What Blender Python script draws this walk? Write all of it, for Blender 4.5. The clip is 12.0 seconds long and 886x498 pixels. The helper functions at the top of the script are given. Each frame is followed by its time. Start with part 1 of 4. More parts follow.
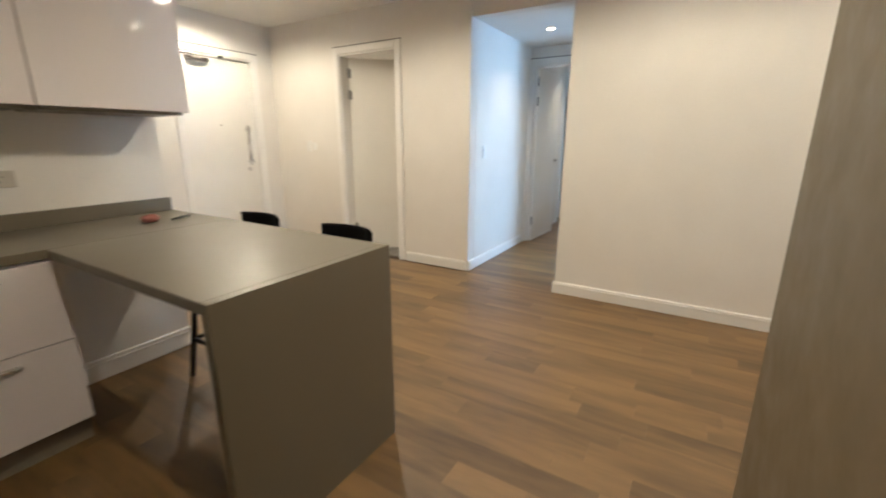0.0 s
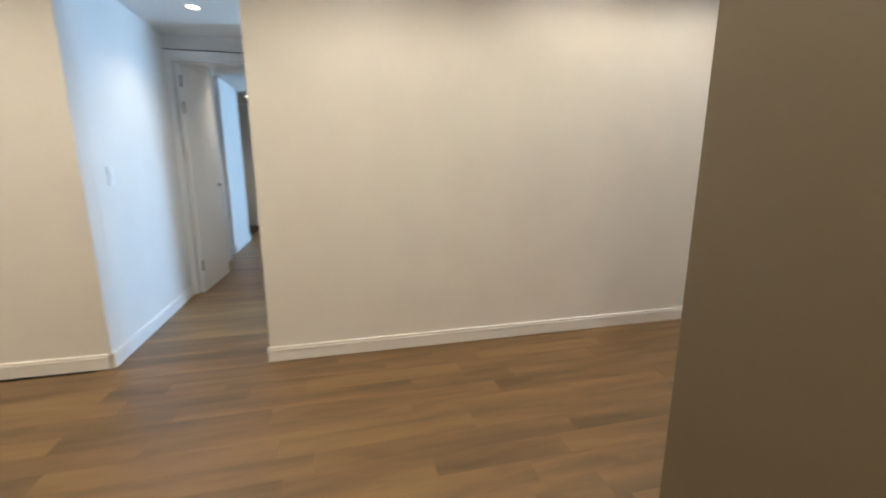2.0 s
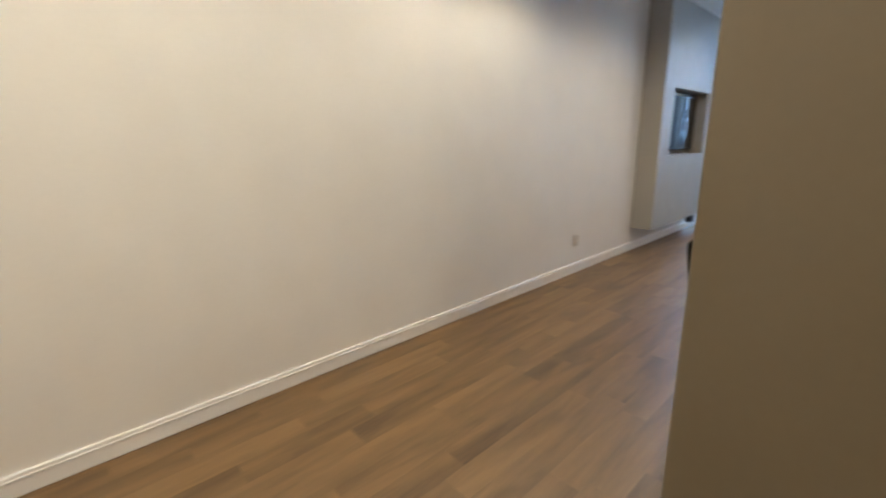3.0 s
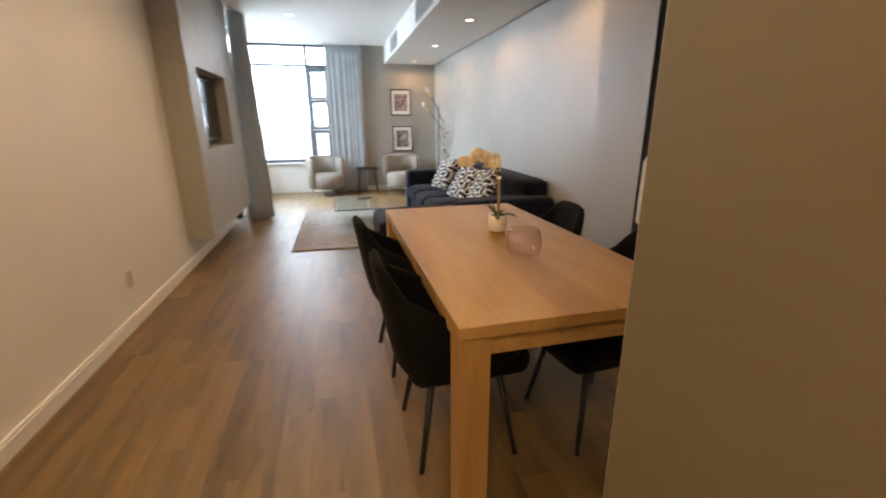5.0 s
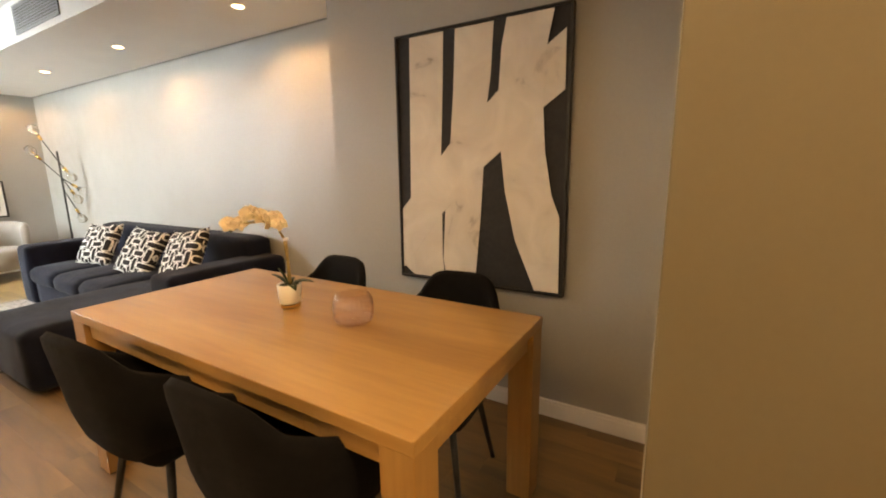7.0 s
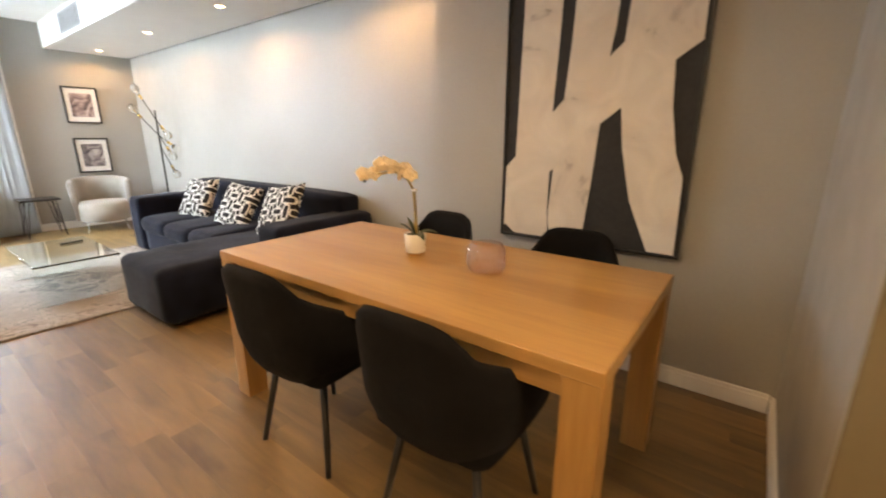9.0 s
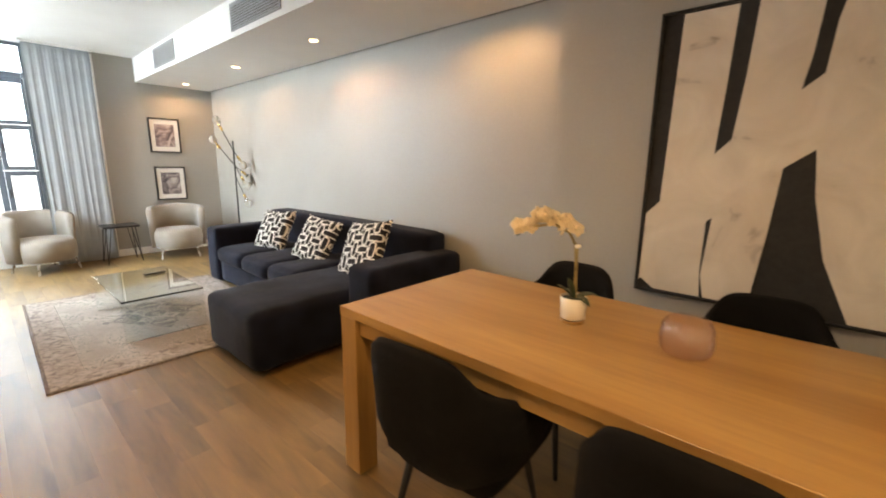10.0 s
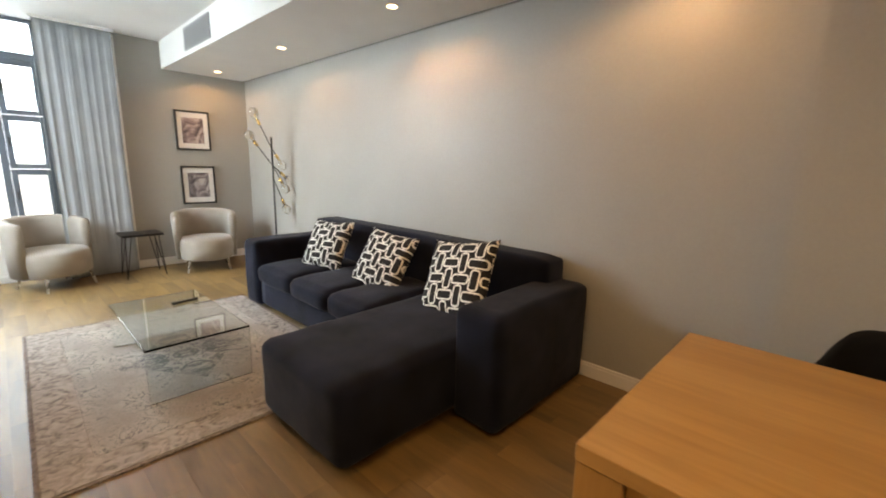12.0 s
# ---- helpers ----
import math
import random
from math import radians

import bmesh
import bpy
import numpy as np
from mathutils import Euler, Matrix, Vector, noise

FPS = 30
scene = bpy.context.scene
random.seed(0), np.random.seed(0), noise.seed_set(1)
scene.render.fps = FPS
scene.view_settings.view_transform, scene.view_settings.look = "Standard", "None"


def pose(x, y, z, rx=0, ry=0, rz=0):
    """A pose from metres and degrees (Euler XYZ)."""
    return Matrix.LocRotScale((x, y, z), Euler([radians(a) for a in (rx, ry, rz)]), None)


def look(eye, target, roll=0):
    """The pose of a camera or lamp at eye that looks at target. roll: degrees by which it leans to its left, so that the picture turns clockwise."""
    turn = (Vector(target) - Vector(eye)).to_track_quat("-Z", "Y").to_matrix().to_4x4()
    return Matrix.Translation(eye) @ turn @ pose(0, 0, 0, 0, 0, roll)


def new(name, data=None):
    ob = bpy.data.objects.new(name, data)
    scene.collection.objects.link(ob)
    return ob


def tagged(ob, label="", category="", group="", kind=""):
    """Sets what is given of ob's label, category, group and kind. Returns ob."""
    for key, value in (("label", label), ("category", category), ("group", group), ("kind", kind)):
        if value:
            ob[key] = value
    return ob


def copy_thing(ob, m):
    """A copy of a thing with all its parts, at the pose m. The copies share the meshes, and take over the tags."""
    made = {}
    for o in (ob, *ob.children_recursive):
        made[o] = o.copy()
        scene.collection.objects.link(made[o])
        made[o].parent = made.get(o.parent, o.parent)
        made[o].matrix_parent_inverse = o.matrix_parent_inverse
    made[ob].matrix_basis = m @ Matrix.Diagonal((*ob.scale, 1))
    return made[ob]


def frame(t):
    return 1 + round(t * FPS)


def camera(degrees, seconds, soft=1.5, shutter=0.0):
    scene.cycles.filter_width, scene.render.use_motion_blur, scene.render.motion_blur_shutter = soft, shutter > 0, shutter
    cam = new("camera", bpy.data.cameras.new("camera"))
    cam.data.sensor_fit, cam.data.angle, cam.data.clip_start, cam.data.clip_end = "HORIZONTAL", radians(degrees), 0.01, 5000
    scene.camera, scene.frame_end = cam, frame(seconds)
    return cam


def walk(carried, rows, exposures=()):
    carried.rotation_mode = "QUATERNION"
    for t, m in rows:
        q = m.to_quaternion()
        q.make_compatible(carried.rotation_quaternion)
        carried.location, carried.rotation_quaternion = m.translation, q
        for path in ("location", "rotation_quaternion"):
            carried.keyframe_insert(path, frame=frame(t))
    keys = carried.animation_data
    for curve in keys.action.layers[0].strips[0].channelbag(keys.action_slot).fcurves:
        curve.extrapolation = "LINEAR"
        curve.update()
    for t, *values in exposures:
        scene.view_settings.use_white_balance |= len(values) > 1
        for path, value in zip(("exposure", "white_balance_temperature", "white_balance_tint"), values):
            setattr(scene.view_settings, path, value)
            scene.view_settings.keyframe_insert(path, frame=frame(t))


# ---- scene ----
cam = camera(93.2, 12.0, 1.9, 0.4)
PATH = [
    (0, (3.41, 0.94, 1.279), (1.755, -0.06, 0.77), 0.1),
    (0.5, (3.26, 0.775, 1.275), (1.417, 0.168, 0.791), 1.7),
    (1, (3.119, 0.598, 1.272), (1.202, 0.362, 0.736), 0.9),
    (1.5, (2.912, 0.496, 1.276), (0.965, 0.602, 0.798), 0.3),
    (2, (2.643, 0.458, 1.235), (0.742, 0.934, 0.829), 0.0),
    (2.5, (2.389, 0.382, 1.254), (0.663, 1.288, 0.807), -0.8),
    (2.8, (2.22, 0.418, 1.276), (0.618, 1.515, 0.798), -1.3),
    (3, (2.128, 0.476, 1.289), (0.687, 1.775, 0.803), -1.3),
    (3.2, (2.081, 0.561, 1.311), (0.783, 2.002, 0.823), -1.4),
    (4.8, (1.482, 1.014, 1.336), (1.786, 2.902, 0.749), -0.4),
    (5, (1.412, 1.085, 1.33), (1.878, 2.941, 0.752), -0.4),
    (5.5, (1.241, 1.205, 1.312), (2.166, 2.881, 0.732), 0.2),
    (6, (1.143, 1.346, 1.326), (2.421, 2.81, 0.85), 0.1),
    (6.5, (1.122, 1.546, 1.351), (2.698, 2.721, 0.983), 0.3),
    (6.7, (1.102, 1.602, 1.347), (2.764, 2.667, 1.026), 0.3),
    (8.3, (0.84, 1.752, 1.272), (2.525, 2.662, 0.695), -0.4),
    (8.5, (0.817, 1.779, 1.268), (2.474, 2.75, 0.708), -0.2),
    (9, (0.821, 1.917, 1.283), (2.365, 3.078, 0.765), 0.0),
    (9.5, (0.844, 2.195, 1.337), (2.3, 3.487, 0.879), 0.3),
    (10, (0.758, 2.486, 1.345), (2.219, 3.794, 0.95), 0.7),
    (10.5, (0.743, 2.727, 1.343), (2.158, 4.095, 0.99), 0.3),
    (11, (0.847, 2.991, 1.362), (2.206, 4.422, 1.036), -0.1),
    (11.5, (0.877, 3.279, 1.344), (2.234, 4.706, 0.996), 0.2),
    (12, (0.937, 3.588, 1.335), (2.362, 4.936, 0.948), 1.3),
]
EXPOSURES = [(0, 0.06, 5350, 10), (1.0, 0.0, 5350, 10), (2.0, -0.06, 5300, 10), (3.0, 0.04, 5250, 10), (3.4, -0.04, 5500, 10), (4.7, -0.26, 7500, 19),
             (5.5, -0.06, 7900, 19), (6.5, 0.2, 9600, 19), (8.5, 0.5, 7900, 19), (9.5, 0.24, 8500, 19), (11.0, -0.1, 8700, 19), (12.0, -0.26, 8700, 19)]
walk(cam, [(t, look(eye, target, roll)) for t, eye, target, roll in PATH], EXPOSURES)

# ---- world and light ----
DAY = (0.52, 0.76, 1.0)
WARM = (1.0, 0.74, 0.44)
AMBER = (1.0, 0.64, 0.32)
NEUTRAL = (1.0, 0.78, 0.49)
world = bpy.data.worlds.new("sky")
scene.world = world
world.use_nodes = True
wn = world.node_tree.nodes
sky = wn.new("ShaderNodeTexSky")
sky.sky_type = "NISHITA"
sky.sun_disc = False
sky.sun_elevation = radians(50)
sky.sun_rotation = radians(200)
wn["Background"].inputs["Strength"].default_value = 0.15
world.node_tree.links.new(sky.outputs["Color"], wn["Background"].inputs["Color"])


def day_lamp(name, m, w, h, power):
    """Sky-coloured area lamp, outside a window opening or added inside an unseen bedroom."""
    l = bpy.data.lights.new(name, "AREA")
    l.shape, l.size, l.size_y, l.energy, l.color = "RECTANGLE", w, h, power, DAY
    ob = new(name, l)
    ob.matrix_world = m
    return ob


day_lamp("window_sky_north", look((0.78, 10.6, 2.3), (1.1, 6.4, 0.0)), 2.3, 2.3, 250)
day_lamp("window_sky_west", look((-0.65, 9.0, 2.25), (2.8, 6.6, 0.0)), 1.9, 2.2, 430)
# added fill lamps in unseen, windowless bedrooms, to cool the corridor walls
day_lamp("day_fill_bedroom", look((-0.9, 3.2, 1.5), (-0.7, 0.0, 1.2)), 1.6, 1.5, 120)
day_lamp("day_fill_second_bedroom", look((-4.1, 3.2, 1.5), (-4.0, 0.0, 1.2)), 1.4, 1.4, 120)


# ---- materials ----
def material(name, color, rough=0.5, metal=0.0, vary=0.06, scale=3.0, bump=0.0, bump_scale=200.0, fine=0.0, fine_scale=60.0,
             sheen=0.0, coat=0.0, spec=0.5, stretch=(1, 1, 1), rough_vary=0.08):
    """Principled material with large, soft blotches, fine grain, relief and uneven gloss."""
    m = bpy.data.materials.new(name)
    m.use_nodes = True
    nt = m.node_tree
    b = nt.nodes["Principled BSDF"]
    b.inputs["Metallic"].default_value = metal
    b.inputs["Sheen Weight"].default_value = sheen
    b.inputs["Coat Weight"].default_value = coat
    b.inputs["Specular IOR Level"].default_value = spec
    tc = nt.nodes.new("ShaderNodeTexCoord")
    mp = nt.nodes.new("ShaderNodeMapping")
    mp.inputs["Scale"].default_value = stretch
    nt.links.new(tc.outputs["Object"], mp.inputs["Vector"])

    def grain(s, detail=4.0):
        n = nt.nodes.new("ShaderNodeTexNoise")
        n.inputs["Scale"].default_value = s
        n.inputs["Detail"].default_value = detail
        nt.links.new(mp.outputs["Vector"], n.inputs["Vector"])
        return n.outputs["Fac"]

    def remap(sock, lo, hi):
        r = nt.nodes.new("ShaderNodeMapRange")
        r.inputs["From Min"].default_value, r.inputs["From Max"].default_value = 0.3, 0.7
        r.inputs["To Min"].default_value, r.inputs["To Max"].default_value = lo, hi
        nt.links.new(sock, r.inputs["Value"])
        return r.outputs["Result"]

    f = remap(grain(scale), 1 - vary, 1 + vary)
    if fine:
        g = remap(grain(fine_scale), 1 - fine, 1 + fine)
        mul = nt.nodes.new("ShaderNodeMath")
        mul.operation = "MULTIPLY"
        nt.links.new(f, mul.inputs[0])
        nt.links.new(g, mul.inputs[1])
        f = mul.outputs[0]
    vm = nt.nodes.new("ShaderNodeVectorMath")
    vm.operation = "SCALE"
    vm.inputs[0].default_value = color
    nt.links.new(f, vm.inputs["Scale"])
    nt.links.new(vm.outputs["Vector"], b.inputs["Base Color"])
    nt.links.new(remap(grain(scale * 4), max(0.02, rough - rough_vary), min(1, rough + rough_vary)), b.inputs["Roughness"])
    if bump:
        bp = nt.nodes.new("ShaderNodeBump")
        bp.inputs["Strength"].default_value = bump
        bp.inputs["Distance"].default_value = 0.002
        nt.links.new(grain(bump_scale), bp.inputs["Height"])
        nt.links.new(bp.outputs["Normal"], b.inputs["Normal"])
    return m


def wood(name, dark, light, rough, along, by_object, ring=9.0, knots=0.5, by_island=False):
    """Wood with grain drawn out along one axis; by_object: each board has its own tone."""
    m = bpy.data.materials.new(name)
    m.use_nodes = True
    nt = m.node_tree
    L = nt.links.new
    b = nt.nodes["Principled BSDF"]
    tc = nt.nodes.new("ShaderNodeTexCoord")
    mp = nt.nodes.new("ShaderNodeMapping")
    mp.inputs["Scale"].default_value = [(0.15 if by_object else 0.09) if i == along else 1 for i in range(3)]
    L(tc.outputs["Object"], mp.inputs["Vector"])
    info = nt.nodes.new("ShaderNodeNewGeometry" if by_island else "ShaderNodeObjectInfo")
    own = info.outputs["Random Per Island" if by_island else "Random"]
    shift = nt.nodes.new("ShaderNodeVectorMath")
    shift.operation = "SCALE"
    shift.inputs[0].default_value = (37, 19, 53)
    L(own, shift.inputs["Scale"])
    vec = nt.nodes.new("ShaderNodeVectorMath")
    L(mp.outputs["Vector"], vec.inputs[0])
    if by_object:
        L(shift.outputs["Vector"], vec.inputs[1])
    fine = nt.nodes.new("ShaderNodeTexNoise")
    fine.inputs["Scale"].default_value, fine.inputs["Detail"].default_value = 55, 6
    broad = nt.nodes.new("ShaderNodeTexNoise")
    broad.inputs["Scale"].default_value, broad.inputs["Detail"].default_value = ring, 3
    broad.inputs["Distortion"].default_value = knots
    for n in (fine, broad):
        L(vec.outputs["Vector"], n.inputs["Vector"])

    def math_node(op, a, c):
        n = nt.nodes.new("ShaderNodeMath")
        n.operation = op
        for i, v in enumerate((a, c)):
            if isinstance(v, (int, float)):
                n.inputs[i].default_value = v
            else:
                L(v, n.inputs[i])
        return n.outputs[0]

    f = math_node("ADD", math_node("MULTIPLY", broad.outputs["Fac"], 0.72 if by_object else 0.75), math_node("MULTIPLY", fine.outputs["Fac"], 0.2 if by_object else 0.35))
    if by_object:
        f = math_node("ADD", math_node("ADD", f, 0.11), math_node("MULTIPLY", math_node("SUBTRACT", own, 0.5), 0.18))
    ramp = nt.nodes.new("ShaderNodeValToRGB")
    ramp.color_ramp.elements[0].position, ramp.color_ramp.elements[0].color = 0.34, (*dark, 1)
    ramp.color_ramp.elements[1].position, ramp.color_ramp.elements[1].color = 0.74, (*light, 1)
    L(f, ramp.inputs["Fac"])
    L(ramp.outputs["Color"], b.inputs["Base Color"])
    b.inputs["Specular IOR Level"].default_value = 0.8 if by_object else 0.5
    rr = nt.nodes.new("ShaderNodeMapRange")
    rr.inputs["To Min"].default_value, rr.inputs["To Max"].default_value = rough - 0.07, rough + 0.1
    L(fine.outputs["Fac"], rr.inputs["Value"])
    L(rr.outputs["Result"], b.inputs["Roughness"])
    bp = nt.nodes.new("ShaderNodeBump")
    bp.inputs["Strength"].default_value, bp.inputs["Distance"].default_value = 0.12, 0.001
    L(fine.outputs["Fac"], bp.inputs["Height"])
    L(bp.outputs["Normal"], b.inputs["Normal"])
    return m


def glowing(name, color, strength):
    m = bpy.data.materials.new(name)
    m.use_nodes = True
    b = m.node_tree.nodes["Principled BSDF"]
    b.inputs["Emission Color"].default_value = (*color, 1)
    b.inputs["Emission Strength"].default_value = strength
    return m


def clear_glass(name, color, rough=0.0, ior=1.45):
    m = bpy.data.materials.new(name)
    m.use_nodes = True
    b = m.node_tree.nodes["Principled BSDF"]
    b.inputs["Base Color"].default_value = (*color, 1)
    b.inputs["Roughness"].default_value = rough
    b.inputs["IOR"].default_value = ior
    b.inputs["Transmission Weight"].default_value = 1
    return m


WHITE = material("white_wall_paint", (0.76, 0.73, 0.68), 0.55, vary=0.025, bump=0.12, bump_scale=260, fine=0.012)
CEILING = material("ceiling_paint", (0.8, 0.79, 0.76), 0.75, vary=0.02, bump=0.08)
GREY = material("grey_wall_paint", (0.36, 0.345, 0.31), 0.46, vary=0.04, scale=1.6, bump=0.15, bump_scale=240, fine=0.02)
TAUPE = material("taupe_wall_paint", (0.15, 0.12, 0.072), 0.5, vary=0.03, scale=2, bump=0.1, bump_scale=320, fine=0.015)
STONE = material("taupe_quartz", (0.148, 0.129, 0.092), 0.35, vary=0.012, scale=1.5, rough_vary=0.01)
TRIM = material("white_satin_trim", (0.82, 0.8, 0.76), 0.35, vary=0.02)
DOOR = material("white_satin_door", (0.8, 0.78, 0.73), 0.38, vary=0.02, bump=0.04)
GLOSS = material("white_gloss_laminate", (0.74, 0.69, 0.68), 0.07, vary=0.01, rough_vary=0.02)
PLINTH = material("taupe_plinth", (0.2, 0.175, 0.14), 0.4)
FLOORWOOD = wood("plank_wood", (0.088, 0.048, 0.0148), (0.252, 0.15, 0.0535), 0.42, 1, True)
FARWOOD = wood("far_plank_wood", (0.088, 0.048, 0.0148), (0.252, 0.15, 0.0535), 0.42, 1, True, by_island=True)
SUBFLOOR = material("dark_joint", (0.06, 0.035, 0.018), 0.8)
TILE = material("grey_floor_tile", (0.2, 0.18, 0.15), 0.35, vary=0.08)
OAK = wood("oak_veneer", (0.31, 0.155, 0.047), (0.49, 0.285, 0.104), 0.32, 1, False, 7.0, 0.3)
OAKLEG = wood("oak_veneer_upright", (0.31, 0.155, 0.047), (0.48, 0.28, 0.104), 0.36, 2, False, 7.0, 0.3)
BLACKFAB = material("black_weave", (0.0062, 0.0058, 0.0062), 0.95, vary=0.2, scale=8, bump=0.5, bump_scale=420, sheen=0.015, spec=0.12)
NAVY = material("navy_velvet", (0.0065, 0.0085, 0.018), 0.88, vary=0.55, scale=4.5, bump=0.35, bump_scale=300, sheen=0.06, spec=0.12)
BEIGE = material("beige_velvet", (0.3, 0.265, 0.225), 0.85, vary=0.12, scale=6, bump=0.25, bump_scale=260, sheen=0.3)
BLACK = material("black_powder_coat", (0.012, 0.012, 0.012), 0.4, vary=0.1)
DARK = material("dark_window_aluminium", (0.1, 0.125, 0.15), 0.45)
CHROME = material("brushed_steel", (0.6, 0.58, 0.55), 0.28, 1.0)
BRASS = material("brass", (0.75, 0.5, 0.2), 0.25, 1.0)
HINGE = material("dull_steel", (0.28, 0.27, 0.25), 0.4, 1.0)
CURTAIN = material("grey_curtain_cloth", (0.33, 0.36, 0.375), 0.9, vary=0.08, scale=4, bump=0.3, bump_scale=350, sheen=0.2)
GLASS = clear_glass("window_glass", (1, 1, 1))
TABLEGLASS = clear_glass("green_edged_glass", (0.95, 0.99, 0.975), 0.0, 1.45)
BULBGLASS = clear_glass("bulb_glass", (1.0, 0.99, 0.96))


def thin_glass(name, color, rough):
    """Thin tinted glass: clear through, pale body, weak gloss."""
    m = bpy.data.materials.new(name)
    m.use_nodes = True
    nt = m.node_tree
    body = nt.nodes["Principled BSDF"]
    body.inputs["Base Color"].default_value = (*color, 1)
    body.inputs["Roughness"].default_value = rough
    clear = nt.nodes.new("ShaderNodeBsdfTransparent")
    clear.inputs["Color"].default_value = (0.985, 0.95, 0.945, 1)
    gloss = nt.nodes.new("ShaderNodeBsdfGlossy")
    gloss.inputs["Roughness"].default_value = rough
    tint = nt.nodes.new("ShaderNodeMixShader")
    tint.inputs[0].default_value = 0.042
    mix = nt.nodes.new("ShaderNodeMixShader")
    nt.links.new(clear.outputs[0], tint.inputs[1])
    nt.links.new(body.outputs[0], tint.inputs[2])
    mix.inputs[0].default_value = 0.12
    nt.links.new(tint.outputs[0], mix.inputs[1])
    nt.links.new(gloss.outputs[0], mix.inputs[2])
    nt.links.new(mix.outputs[0], nt.nodes["Material Output"].inputs["Surface"])
    return m


PINKGLASS = thin_glass("pink_glass", (0.75, 0.48, 0.44), 0.03)
SCREEN = material("screen_glass", (0.006, 0.006, 0.007), 0.05, rough_vary=0.01, spec=0.3)
SOCKET = material("aged_plastic", (0.52, 0.48, 0.42), 0.4, vary=0.03)
PLASTIC = material("white_plastic", (0.78, 0.77, 0.74), 0.3, vary=0.01)
INK = material("black_canvas", (0.018, 0.017, 0.017), 0.75, vary=0.2, scale=10, bump=0.3, bump_scale=90)
CERAMIC = material("white_ceramic", (0.8, 0.77, 0.7), 0.25, vary=0.02)
PETAL = material("cream_petal", (0.8, 0.66, 0.45), 0.6, vary=0.12, scale=30)
LEAF = material("dark_leaf", (0.035, 0.055, 0.025), 0.4, vary=0.25, scale=20)
STEM = material("plant_stem", (0.3, 0.22, 0.08), 0.6, vary=0.2, scale=30)
SOIL = material("dark_moss", (0.03, 0.035, 0.018), 0.95, vary=0.5, scale=80, bump=1.0, bump_scale=120)
VENT = material("grey_grille", (0.3, 0.3, 0.3), 0.5)
# dark colour standing in for shade in lines, grilles and holes
DARKSHADE = material("painted_dark_shade", (0.12, 0.11, 0.1), 0.8)
GAPSHADE = material("grey_gap_shade", (0.2, 0.19, 0.17), 0.8)
MATBOARD = material("white_mat_board", (0.78, 0.76, 0.72), 0.8, vary=0.02)
SKYGLOW = glowing("bright_overcast_sky", (0.84, 0.94, 1.0), 2.0)
LAMPGLOW = glowing("warm_lamp_lens", (1.0, 0.76, 0.44), 14.0)


def patchy(name, stops, scale, rough=0.8, detail=6.0, distortion=1.2, bump=0.2):
    """Irregular painted or woven patches running through a few colours."""
    m = bpy.data.materials.new(name)
    m.use_nodes = True
    nt = m.node_tree
    b = nt.nodes["Principled BSDF"]
    b.inputs["Roughness"].default_value = rough
    tc = nt.nodes.new("ShaderNodeTexCoord")
    n = nt.nodes.new("ShaderNodeTexNoise")
    n.inputs["Scale"].default_value, n.inputs["Detail"].default_value = scale, detail
    n.inputs["Distortion"].default_value = distortion
    nt.links.new(tc.outputs["Object"], n.inputs["Vector"])
    r = nt.nodes.new("ShaderNodeValToRGB")
    for i, (p, c) in enumerate(stops):
        e = r.color_ramp.elements[i] if i < 2 else r.color_ramp.elements.new(p)
        e.position, e.color = p, (*c, 1)
    nt.links.new(n.outputs["Fac"], r.inputs["Fac"])
    nt.links.new(r.outputs["Color"], b.inputs["Base Color"])
    bp = nt.nodes.new("ShaderNodeBump")
    bp.inputs["Strength"].default_value, bp.inputs["Distance"].default_value = bump, 0.003
    nt.links.new(n.outputs["Fac"], bp.inputs["Height"])
    nt.links.new(bp.outputs["Normal"], b.inputs["Normal"])
    return m


CREAM = patchy("cream_brushed_paint", [(0.27, (0.3, 0.25, 0.2)), (0.36, (0.62, 0.55, 0.46)), (0.7, (0.74, 0.67, 0.57))], 4.2, 0.7, 10, 0.9, 0.35)
PRINT_A = patchy("mauve_print", [(0.35, (0.1, 0.07, 0.075)), (0.5, (0.3, 0.22, 0.21)), (0.62, (0.55, 0.45, 0.42))], 6, 0.5, 4, 2)
PRINT_B = patchy("grey_print", [(0.35, (0.06, 0.05, 0.055)), (0.5, (0.24, 0.2, 0.2)), (0.65, (0.5, 0.45, 0.43))], 5, 0.5, 4, 2.5)
RUGBORDER = patchy("faded_rug_border", [(0.3, (0.12, 0.105, 0.098)), (0.43, (0.255, 0.218, 0.196)), (0.62, (0.37, 0.32, 0.288))], 17, 0.95, 6, 1.5, 0.6)
RUGEDGE = patchy("rug_binding", [(0.35, (0.12, 0.095, 0.085)), (0.65, (0.24, 0.195, 0.17))], 30, 0.95)


def mathf(nt, op, a, c=0.0):
    n = nt.nodes.new("ShaderNodeMath")
    n.operation = op
    for i, v in enumerate((a, c)):
        if isinstance(v, (int, float)):
            n.inputs[i].default_value = v
        else:
            nt.links.new(v, n.inputs[i])
    return n.outputs[0]


